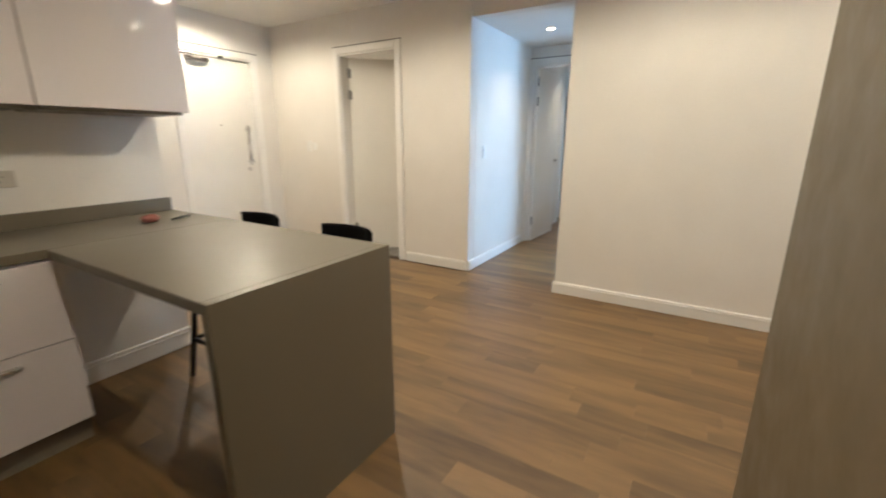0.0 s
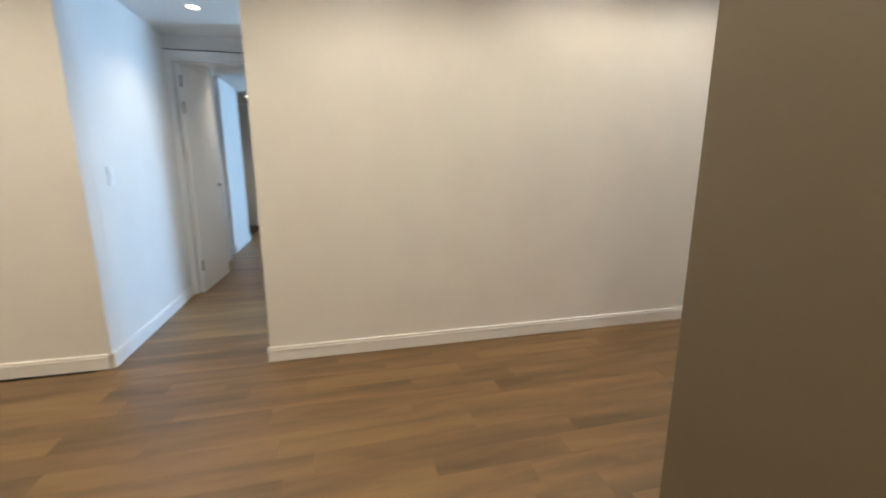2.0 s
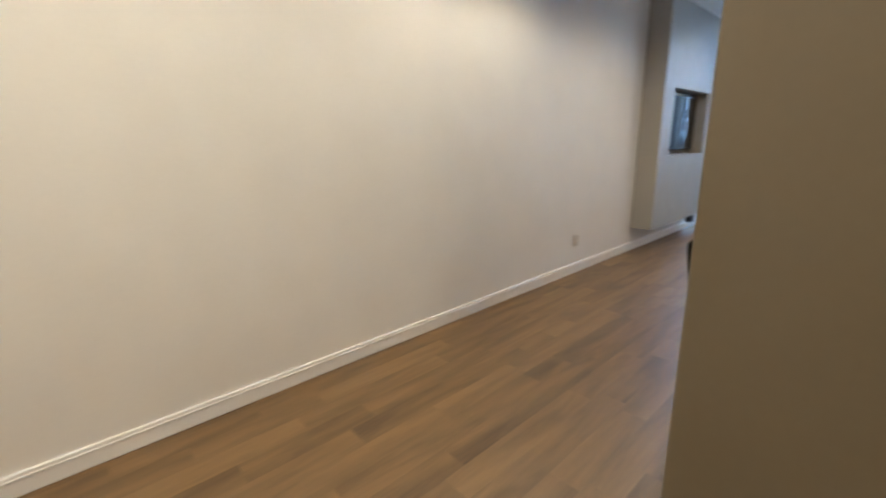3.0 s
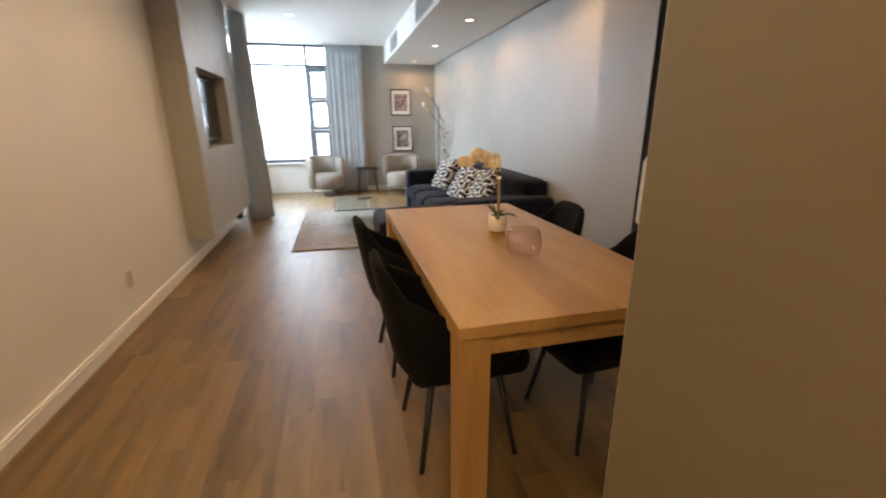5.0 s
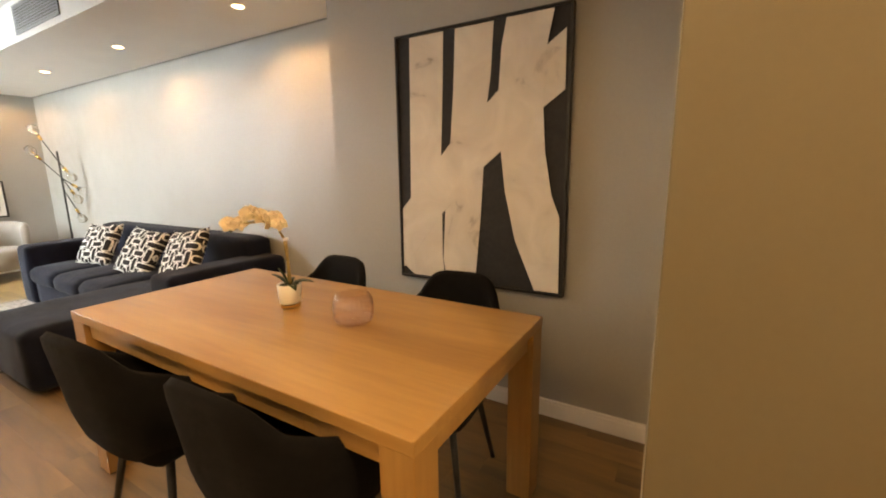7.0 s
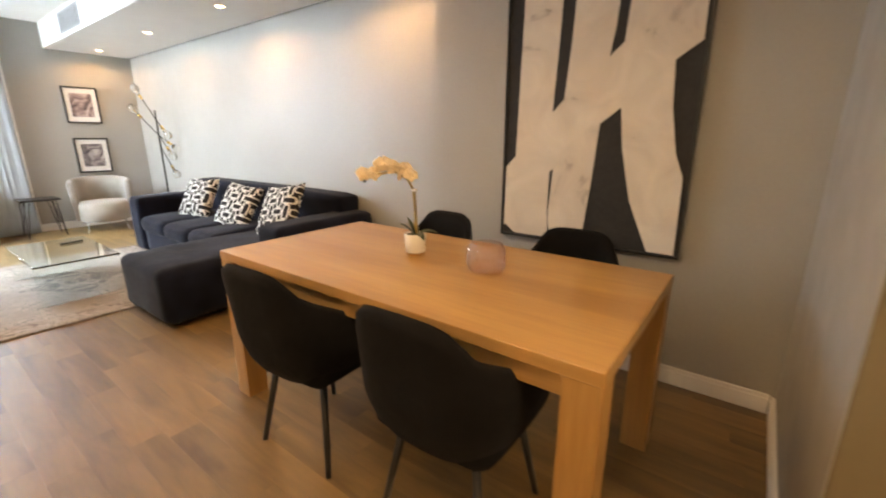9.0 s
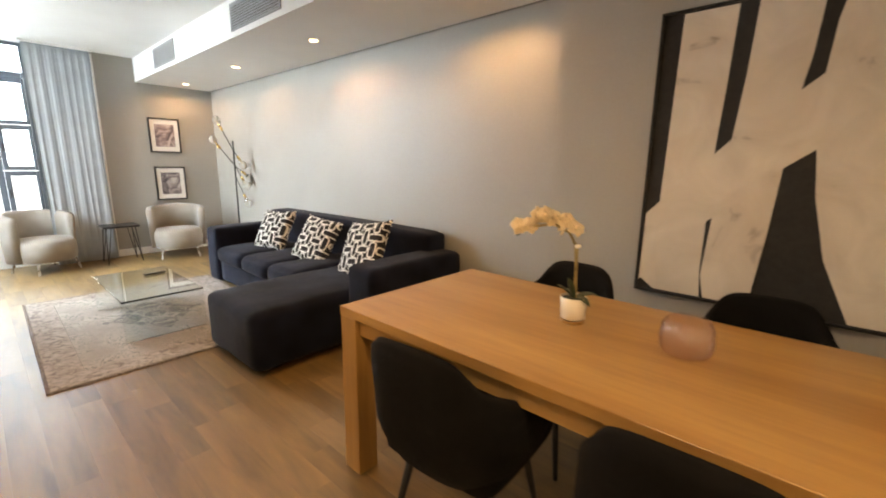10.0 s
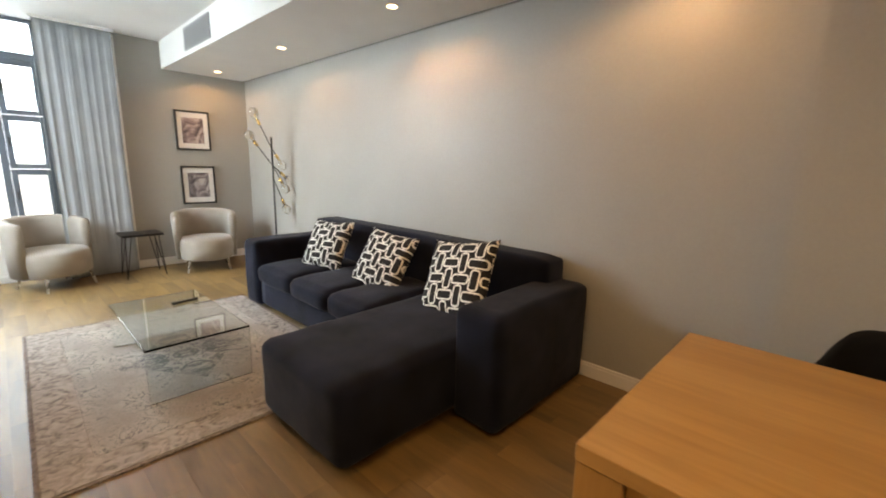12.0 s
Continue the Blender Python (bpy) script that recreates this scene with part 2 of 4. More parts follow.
def rug_field():
    """Faded oriental field: cream ground, dark broken florals, a medallion at the middle."""
    m = bpy.data.materials.new("faded_rug_field")
    m.use_nodes = True
    nt = m.node_tree
    L = nt.links.new
    b = nt.nodes["Principled BSDF"]
    b.inputs["Roughness"].default_value = 0.95
    b.inputs["Sheen Weight"].default_value = 0.15
    tc = nt.nodes.new("ShaderNodeTexCoord")
    sep = nt.nodes.new("ShaderNodeSeparateXYZ")
    L(tc.outputs["Object"], sep.inputs[0])
    ax, ay = mathf(nt, "ABSOLUTE", sep.outputs[0]), mathf(nt, "ABSOLUTE", sep.outputs[1])
    com = nt.nodes.new("ShaderNodeCombineXYZ")
    L(ax, com.inputs[0])
    L(ay, com.inputs[1])
    flora = nt.nodes.new("ShaderNodeTexNoise")
    flora.inputs["Scale"].default_value, flora.inputs["Detail"].default_value, flora.inputs["Distortion"].default_value = 9.5, 5, 2.4
    L(com.outputs[0], flora.inputs["Vector"])
    wear = nt.nodes.new("ShaderNodeTexNoise")
    wear.inputs["Scale"].default_value, wear.inputs["Detail"].default_value = 3.5, 6
    L(tc.outputs["Object"], wear.inputs["Vector"])
    fibre = nt.nodes.new("ShaderNodeTexNoise")
    fibre.inputs["Scale"].default_value, fibre.inputs["Detail"].default_value = 90, 3
    L(tc.outputs["Object"], fibre.inputs["Vector"])
    r = mathf(nt, "ADD", mathf(nt, "MULTIPLY", ax, 1.3), mathf(nt, "MULTIPLY", ay, 0.9))
    medal = mathf(nt, "LESS_THAN", r, 0.42)
    d = mathf(nt, "ABSOLUTE", mathf(nt, "SUBTRACT", flora.outputs["Fac"], 0.52))
    line = mathf(nt, "LESS_THAN", d, mathf(nt, "ADD", 0.021, mathf(nt, "MULTIPLY", medal, 0.035)))
    blot = mathf(nt, "GREATER_THAN", flora.outputs["Fac"], 0.66)
    ink = mathf(nt, "MAXIMUM", line, blot)
    ink = mathf(nt, "MULTIPLY", ink, mathf(nt, "SUBTRACT", mathf(nt, "MULTIPLY", wear.outputs["Fac"], 4.6), mathf(nt, "SUBTRACT", 1.72, mathf(nt, "MULTIPLY", medal, 0.5))))
    ink = mathf(nt, "MINIMUM", mathf(nt, "MAXIMUM", ink, 0), 0.85)
    ground = nt.nodes.new("ShaderNodeValToRGB")
    ground.color_ramp.elements[0].position, ground.color_ramp.elements[0].color = 0.35, (0.225, 0.19, 0.168, 1)
    ground.color_ramp.elements[1].position, ground.color_ramp.elements[1].color = 0.65, (0.4, 0.35, 0.31, 1)
    L(mathf(nt, "ADD", mathf(nt, "MULTIPLY", wear.outputs["Fac"], 0.7), mathf(nt, "MULTIPLY", fibre.outputs["Fac"], 0.3)), ground.inputs["Fac"])
    mix = nt.nodes.new("ShaderNodeMix")
    mix.data_type = "RGBA"
    L(ink, mix.inputs["Factor"])
    L(ground.outputs["Color"], mix.inputs["A"])
    mix.inputs["B"].default_value = (0.06, 0.065, 0.068, 1)
    L(mix.outputs["Result"], b.inputs["Base Color"])
    bp = nt.nodes.new("ShaderNodeBump")
    bp.inputs["Strength"].default_value, bp.inputs["Distance"].default_value = 0.6, 0.003
    L(fibre.outputs["Fac"], bp.inputs["Height"])
    L(bp.outputs["Normal"], b.inputs["Normal"])
    return m


def chain_print():
    """Black cloth printed with white rounded links, lying and standing by turns, joined by short bars."""
    m = bpy.data.materials.new("link_print_cloth")
    m.use_nodes = True
    nt = m.node_tree
    L = nt.links.new
    b = nt.nodes["Principled BSDF"]
    b.inputs["Roughness"].default_value = 0.9
    tc = nt.nodes.new("ShaderNodeTexCoord")
    sep = nt.nodes.new("ShaderNodeSeparateXYZ")
    L(tc.outputs["Object"], sep.inputs[0])
    u = mathf(nt, "DIVIDE", mathf(nt, "ADD", sep.outputs[0], 5.02), 0.1)
    v = mathf(nt, "DIVIDE", mathf(nt, "ADD", sep.outputs[2], 5.0), 0.106)

    def fold(w, c):
        """Distance to the nearest of the points c, c + 2, c + 4 and so on."""
        return mathf(nt, "ABSOLUTE", mathf(nt, "SUBTRACT", mathf(nt, "MODULO", mathf(nt, "ADD", w, 41 - c), 2), 1))

    white = None
    for cu, cv, lying in ((0, 0, True), (1, 1, True), (1, 0, False), (0, 1, False)):
        a, c = (fold(u, cu), fold(v, cv)) if lying else (fold(v, cv), fold(u, cu))
        qa = mathf(nt, "MAXIMUM", mathf(nt, "SUBTRACT", a, 0.43), 0)
        qc = mathf(nt, "MAXIMUM", mathf(nt, "SUBTRACT", c, 0.1), 0)
        dist = mathf(nt, "SQRT", mathf(nt, "ADD", mathf(nt, "MULTIPLY", qa, qa), mathf(nt, "MULTIPLY", qc, qc)))
        ring = mathf(nt, "LESS_THAN", mathf(nt, "ABSOLUTE", mathf(nt, "SUBTRACT", dist, 0.165)), 0.052)
        tie = mathf(nt, "MULTIPLY", mathf(nt, "LESS_THAN", c, 0.055), mathf(nt, "MULTIPLY", mathf(nt, "GREATER_THAN", a, 0.6), mathf(nt, "LESS_THAN", a, 0.78)))
        one = mathf(nt, "MAXIMUM", ring, tie)
        white = one if white is None else mathf(nt, "MAXIMUM", white, one)
    mix = nt.nodes.new("ShaderNodeMix")
    mix.data_type = "RGBA"
    L(white, mix.inputs["Factor"])
    mix.inputs["A"].default_value = (0.012, 0.011, 0.012, 1)
    mix.inputs["B"].default_value = (0.8, 0.78, 0.72, 1)
    L(mix.outputs["Result"], b.inputs["Base Color"])
    n = nt.nodes.new("ShaderNodeTexNoise")
    n.inputs["Scale"].default_value = 500
    L(tc.outputs["Object"], n.inputs["Vector"])
    bp = nt.nodes.new("ShaderNodeBump")
    bp.inputs["Strength"].default_value, bp.inputs["Distance"].default_value = 0.4, 0.002
    L(n.outputs["Fac"], bp.inputs["Height"])
    L(bp.outputs["Normal"], b.inputs["Normal"])
    return m


RUGFIELD = rug_field()
LINKS = chain_print()


# ---- building helpers ----
def thing(name, m, label, category, group="", kind=""):
    ob = new(name)
    ob.matrix_world = m
    return tagged(ob, label, category, group, kind)


def mesh_of(name, bm, mat, smooth=False):
    bmesh.ops.recalc_face_normals(bm, faces=bm.faces)
    me = bpy.data.meshes.new(name)
    bm.to_mesh(me)
    bm.free()
    me.materials.append(mat)
    if smooth:
        for p in me.polygons:
            p.use_smooth = True
    return me


def part(name, bm, mat, parent, label="", smooth=False):
    ob = new(name, mesh_of(name, bm, mat, smooth))
    ob.parent = parent
    return tagged(ob, label)


def single(name, bm, mat, label, category, kind="", smooth=False, group=""):
    return tagged(new(name, mesh_of(name, bm, mat, smooth)), label, category, group, kind)


def bx(a, b, bevel=0.0, seg=2, into=None):
    """A box between two corners, with rounded edges."""
    bm = bmesh.new()
    bmesh.ops.create_cube(bm, size=1)
    for v in bm.verts:
        v.co = [(a[i] + b[i]) / 2 + v.co[i] * abs(b[i] - a[i]) for i in range(3)]
    if bevel:
        bmesh.ops.bevel(bm, geom=list(bm.edges), offset=bevel, segments=seg, affect="EDGES", profile=0.5)
    return join(into, bm)


def join(into, bm):
    if into is None:
        return bm
    me = bpy.data.meshes.new("scratch")
    bm.to_mesh(me)
    bm.free()
    into.from_mesh(me)
    bpy.data.meshes.remove(me)
    return into


def rod(p, q, r, r2=None, seg=12, into=None):
    """A round bar from p to q."""
    p, q = Vector(p), Vector(q)
    bm = bmesh.new()
    bmesh.ops.create_cone(bm, cap_ends=True, segments=seg, radius1=r, radius2=r if r2 is None else r2, depth=(q - p).length)
    bmesh.ops.transform(bm, matrix=Matrix.Translation((p + q) / 2) @ (q - p).to_track_quat("Z", "Y").to_matrix().to_4x4(), verts=bm.verts)
    return join(into, bm)


def lathe(profile, seg=28, into=None, ribs=0, rib=0.0):
    """A turned body from (radius, height) pairs."""
    bm = bmesh.new()
    rings = []
    for r, z in profile:
        ring = []
        for k in range(seg):
            a = 2 * math.pi * k / seg
            rr = r * (1 + rib * math.cos(ribs * a)) if ribs else r
            ring.append(bm.verts.new((rr * math.cos(a), rr * math.sin(a), z)))
        rings.append(ring)
    for r0, r1 in zip(rings, rings[1:]):
        for k in range(seg):
            bm.faces.new((r0[k], r0[(k + 1) % seg], r1[(k + 1) % seg], r1[k]))
    bm.faces.new(rings[0])
    bm.faces.new(rings[-1])
    return join(into, bm)


def soft_box(a, b, bevel, puff=0.0, cuts=6, wobble=0.0):
    """An upholstered block: rounded edges, slightly swollen faces, uneven nap."""
    bm = bmesh.new()
    bmesh.ops.create_cube(bm, size=2)
    bmesh.ops.subdivide_edges(bm, edges=list(bm.edges), cuts=cuts * 2, use_grid_fill=True)
    h = Vector([abs(b[i] - a[i]) / 2 for i in range(3)])
    c = Vector([(a[i] + b[i]) / 2 for i in range(3)])
    for v in bm.verts:
        u = v.co.copy()
        p = Vector([math.copysign(min(1, abs(u[i]) ** 0.72), u[i]) * h[i] for i in range(3)])
        inner = Vector([max(-h[i] + bevel, min(h[i] - bevel, p[i])) for i in range(3)])
        d = p - inner
        if d.length > 1e-6:
            p = inner + d.normalized() * min(bevel, d.length)
        if puff:
            for i in range(3):
                j, k = (i + 1) % 3, (i + 2) % 3
                if abs(u[i]) > 0.99:
                    p[i] += math.copysign(puff * max(0, 1 - u[j] ** 2) * max(0, 1 - u[k] ** 2), u[i])
        if wobble:
            p += noise.noise_vector((p + c) * 5) * wobble
        v.co = c + p
    return bm


def prism(points, z0, z1):
    """A flat outline in x and y raised from z0 to z1."""
    bm = bmesh.new()
    f = bm.faces.new([bm.verts.new((x, y, z0)) for x, y in points])
    r = bmesh.ops.extrude_face_region(bm, geom=[f])
    for v in [g for g in r["geom"] if isinstance(g, bmesh.types.BMVert)]:
        v.co.z = z1
    return bm


# ---- structure ----
H = 2.73       # living room ceiling
HK = 2.53      # kitchen and entrance ceiling
HC = 2.3       # corridor ceiling
YN = 9.83      # far wall


def structure(name, a, b, mat, label, category="wall", bevel=0.0):
    return single(name, bx(a, b, bevel), mat, label, category, "structure")


sub = structure("floor", (-6.4, -4.2, -0.12), (5.2, 10.0, -0.009), SUBFLOOR, "brown wood-look plank floor laid lengthwise", "floor")
structure("floor_bathroom", (-2.4, -3.7, -0.008), (-0.2, -1.72, 0.002), TILE, "grey tiled floor behind the open door", "floor")

structure("ceiling", (0.0, 3.4, H), (5.2, 10.1, H + 0.12), CEILING, "smooth white plaster ceiling of the living room", "ceiling")
structure("ceiling_kitchen", (-0.14, -4.2, HK), (5.2, 3.4, HK + 0.32), CEILING, "smooth white plaster ceiling over kitchen and entrance", "ceiling")
structure("ceiling_corridor", (-6.4, -1.8, HC), (-0.263, 0.0, HC + 0.5), CEILING, "low white plaster ceiling of the corridor", "ceiling")
structure("ceiling_bathroom", (-2.4, -3.75, 2.42), (-0.26, -1.6, 2.85), CEILING, "white ceiling behind the open door", "ceiling")
structure("ceiling_bedroom", (-6.4, 0.0, 2.5), (-0.12, 3.6, 2.65), CEILING, "white bedroom ceiling", "ceiling")

# long white wall, with the window beyond the curtain
structure("wall_west", (-0.12, 0.0, 0), (0, 8.0, H + 0.1), WHITE, "long plain white painted wall")
structure("wall_west_sill", (-0.12, 8.0, 0), (0, 9.95, 0.56), WHITE, "low white wall under the side window")
structure("wall_north", (1.4, YN, 0), (3.7, YN + 0.15, H + 0.1), GREY, "grey painted end wall with two framed prints")
structure("wall_north_sill", (-0.12, 9.95, 0), (1.4, 10.1, 0.56), WHITE, "low white wall under the large window")
structure("wall_east", (3.46, 3.73, 0), (3.62, YN, H + 0.1), GREY, "long grey painted wall behind the sofa")
structure("wall_east_pier", (3.15, 1.675, 0), (3.62, 3.73, H + 0.1), GREY, "grey painted pier wall behind the dining table")
structure("bulkhead", (2.475, 1.675, 2.42), (3.46, YN, H), CEILING, "white ceiling bulkhead with downlights and air grilles", "bulkhead")
# solid dark strips, their colour standing in for the shade under the bulkhead edge
structure("trim_bulkhead_shade", (3.445, 3.73, 2.412), (3.458, YN, 2.419), GAPSHADE, "dark strip painted as the shade line along the bulkhead", "trim")
structure("trim_bulkhead_shade_pier", (3.137, 1.70, 2.412), (3.149, 3.745, 2.419), GAPSHADE, "dark strip painted as the shade line along the bulkhead", "trim")
structure("wall_partition", (1.92, 1.18, 0), (5.1, 1.698, HK + 0.1), TAUPE, "taupe painted partition between kitchen and dining area", "wall", 0.004)
structure("wall_partition_back", (1.924, 1.6985, 0), (3.15, 1.701, HK), GREY, "grey painted dining side of the partition")

# entrance, doors, corridor
XD, YE = -0.14, -3.6
structure("wall_column", (XD - 0.12, -1.74, 0), (XD, -0.92, HK + 0.1), WHITE, "white painted wall pier beside the corridor")
structure("wall_corridor_south", (-3.2, -1.04, 0), (XD - 0.122, -0.92, HC), WHITE, "white corridor wall in cool daylight")
structure("wall_corridor_south_far", (-4.6, -1.06, 0), (-3.55, -0.95, HC), WHITE, "white far corridor wall in cool daylight")
structure("wall_corridor_recess", (-6.3, -1.8, 0), (-3.1, -1.68, HC), WHITE, "white wall of a corridor recess")
structure("wall_corridor_end", (-6.4, -1.8, 0), (-6.25, 0, HC), WHITE, "white end wall of the corridor")
structure("wall_corridor_lintel", (-0.262, -0.92, HC), (-0.155, 0.0, HK + 0.1), WHITE, "white lintel over the corridor opening")
structure("wall_corridor_north", (-1.7, -0.12, 0), (-1.25, 0, HC), WHITE, "white corridor wall beside the bedroom doorway")
structure("wall_corridor_north_near", (-0.35, -0.0, 0), (-0.122, 0.1, HC), WHITE, "white corridor wall beside the bedroom doorway")
structure("wall_corridor_north_far", (-3.4, -0.12, 0), (-1.7, 0, HC), WHITE, "white corridor wall beyond the door")
structure("wall_corridor_north_end", (-6.3, -0.12, 0), (-4.6, 0, HC), WHITE, "white corridor wall near its end")
structure("wall_corridor_door_lintel", (-1.78, -0.92, 2.13), (-1.66, -0.12, HC), WHITE, "white wall over the corridor door")
structure("wall_door_left", (XD - 0.12, YE, 0), (XD, -2.52, HK + 0.1), WHITE, "white painted entrance wall with a switch")
structure("wall_door_lintel", (XD - 0.12, -2.52, 2.15), (XD, -1.74, HK + 0.1), WHITE, "white wall over the open door")
structure("wall_entrance_side", (XD, YE - 0.15, 0), (0.12, YE, HK + 0.1), WHITE, "white painted wall beside the front door")
structure("wall_entrance_right", (1.0, YE - 0.15, 0), (2.3, YE, HK + 0.1), WHITE, "white painted wall beside the front door")
structure("wall_entrance_lintel", (0.12, YE - 0.15, 2.14), (1.0, YE, HK + 0.1), WHITE, "white wall over the front door")
structure("wall_landing", (-0.2, YE - 0.4, 0), (2.3, YE - 0.25, HK), WHITE, "plain wall behind the front door")
structure("wall_kitchen", (2.14, -1.85, 0), (5.1, -1.72, HK + 0.1), WHITE, "white painted kitchen wall")
structure("wall_kitchen_side", (2.14, YE, 0), (2.26, -1.852, HK + 0.1), WHITE, "white painted wall beside the entrance")
structure("wall_south_east", (5.0, -1.72, 0), (5.15, 1.2, HK + 0.1), WHITE, "plain white wall closing the kitchen")
structure("wall_bathroom_back", (-2.4, -3.75, 0), (-2.28, -1.6, 2.42), WHITE, "white wall of the room behind the open door")
structure("wall_bathroom_far", (-2.28, -3.75, 0), (XD - 0.122, -3.62, 2.42), WHITE, "white wall of the room behind the open door")
structure("wall_bathroom_near", (-2.28, -1.74, 0), (XD - 0.122, -1.62, 2.42), WHITE, "white wall of the room behind the open door")
structure("wall_bedroom_east", (-0.3, 0.1, 0), (-0.125, 3.5, 2.6), WHITE, "plain white bedroom wall")
structure("wall_bedroom_middle", (-3.0, 0.0, 0), (-2.85, 3.5, 2.5), WHITE, "plain white wall between bedrooms")
structure("wall_bedroom_west", (-6.3, 0.0, 0), (-6.15, 3.5, 2.5), WHITE, "plain white bedroom wall")
structure("wall_bedroom_north", (-6.3, 3.5, 0), (-0.125, 3.62, 2.6), WHITE, "plain white bedroom wall")


def baseboard(name, a, b, face, h=0.1):
    """Skirting between two plan points; face: the way its front looks."""
    (x0, y0), (x1, y1), (fx, fy) = a, b, face
    t = 0.016
    lo = (min(x0, x1, x0 + fx * t, x1 + fx * t), min(y0, y1, y0 + fy * t, y1 + fy * t), 0)
    hi = (max(x0, x1, x0 + fx * t, x1 + fx * t), max(y0, y1, y0 + fy * t, y1 + fy * t), h)
    bm = bx(lo, hi, 0.004, 1)
    g = 0.0035
    lo2 = (lo[0] - (g if fx < 0 else 0), lo[1] - (g if fy < 0 else 0), h * 0.72)
    hi2 = (hi[0] + (g if fx > 0 else 0), hi[1] + (g if fy > 0 else 0), h * 0.82)
    bx(lo2, hi2, 0.0015, 1, bm)
    return single(name, bm, TRIM, "white satin skirting board with a grooved top", "skirting board", "structure")


baseboard("baseboard_west", (0, -0.016), (0, 7.95), (1, 0))
baseboard("baseboard_column", (XD, -0.936), (XD, -1.66), (1, 0))
baseboard("baseboard_corridor", (XD, -0.92), (-1.6, -0.92), (0, 1))
baseboard("baseboard_corridor_far", (-3.57, -0.95), (-4.6, -0.95), (0, 1))
baseboard("baseboard_entrance", (XD, -2.6), (XD, YE), (1, 0))
baseboard("baseboard_pier", (3.15, 1.722), (3.15, 3.746), (-1, 0))
baseboard("baseboard_pier_end", (3.134, 3.73), (3.46, 3.73), (0, 1))
baseboard("baseboard_east", (3.46, 3.75), (3.46, YN), (-1, 0))
baseboard("baseboard_north", (1.4, YN), (3.44, YN), (0, -1))
baseboard("baseboard_sill", (0.0, 9.95), (1.4, 9.95), (0, -1), 0.08)
baseboard("baseboard_partition", (1.92, 1.701), (3.13, 1.701), (0, 1))
baseboard("baseboard_partition_end", (1.92, 1.18), (1.92, 1.698), (-1, 0))
baseboard("baseboard_kitchen", (2.14, -1.72), (2.9, -1.72), (0, 1), 0.12)


# ---- window ----
def window_grid(name, m, w, h, label):
    """A dark metal window in a local frame: x along the wall, z up, outside towards +y.
    A large fixed pane, a column of three small sashes beside it, and fixed lights above a transom."""
    win = thing(name, m, label, "window", "", "structure")
    x1, c = w - 0.36, 0.06
    top = h - 0.36

    def bar(a, b, kind="window_frame"):
        part(kind, bx(a, b, 0.004, 1), DARK, win)

    def glaze(a, b, parent):
        p = part("pane", bx(a, b), GLASS, parent)
        p.visible_shadow = False

    bar((0, 0, 0), (w, 0.07, 0.06))
    bar((0, 0, h - 0.04), (w, 0.07, h))
    bar((0, 0.001, 0.06), (0.05, 0.069, h - 0.04))
    bar((w - 0.045, 0.001, 0.06), (w, 0.069, h - 0.04))
    bar((x1 - c, 0.001, 0.06), (x1, 0.069, h - 0.04), "mullion")
    bar((0.05, 0.002, top - 0.02), (x1 - c, 0.068, top + 0.02), "transom")
    bar((x1, 0.002, top - 0.05), (w - 0.045, 0.068, top + 0.02), "transom")
    step = (top - 0.05 - 0.06) / 3
    for k in range(3):
        z0, z1 = 0.06 + k * step + 0.004, 0.06 + (k + 1) * step - 0.004
        xa, xb = x1 + 0.004, w - 0.049
        bm = bx((xa, -0.015, z0), (xa + 0.05, 0.05, z1), 0.006, 1)
        bx((xb - 0.03, -0.015, z0), (xb, 0.05, z1), 0.006, 1, bm)
        bx((xa + 0.05, -0.014, z0), (xb - 0.03, 0.05, z0 + 0.05), 0.004, 1, bm)
        bx((xa + 0.05, -0.014, z1 - 0.06), (xb - 0.03, 0.05, z1), 0.004, 1, bm)
        sash = part("sash", bm, DARK, win)
        part("sash_handle", bx((xa + 0.015, -0.035, (z0 + z1) / 2 - 0.05), (xa + 0.032, -0.0155, (z0 + z1) / 2 + 0.05), 0.004, 1), BLACK, sash, "dark sash handle")
        glaze((xa + 0.05, 0.02, z0 + 0.05), (xb - 0.03, 0.026, z1 - 0.06), sash)
    glaze((0.05, 0.03, 0.06), (x1 - c, 0.036, top - 0.02), win)
    glaze((0.05, 0.03, top + 0.02), (x1 - c, 0.036, h - 0.04), win)
    glaze((x1, 0.03, top + 0.02), (w - 0.045, 0.036, h - 0.04), win)
    part("window_sill", bx((0, -0.07, -0.03), (w, 0.0, -0.001), 0.008), TRIM, win, "white window sill")
    return win


window_grid("window_1", pose(0.0, 9.98, 0.59), 1.4, 2.14, "tall dark-framed window with bright daylight behind")
window_grid("window_2", pose(-0.04, 8.02, 0.59, 0, 0, 90), 1.92, 2.14, "dark-framed side window beyond the curtain")
structure("backdrop_sky", (-9.0, 15.0, -6), (9.0, 15.1, 12), SKYGLOW, "plain white overcast sky", "sky")
structure("backdrop_sky_west", (-9.1, 5.0, -6), (-9.0, 15.0, 12), SKYGLOW, "plain white overcast sky", "sky")


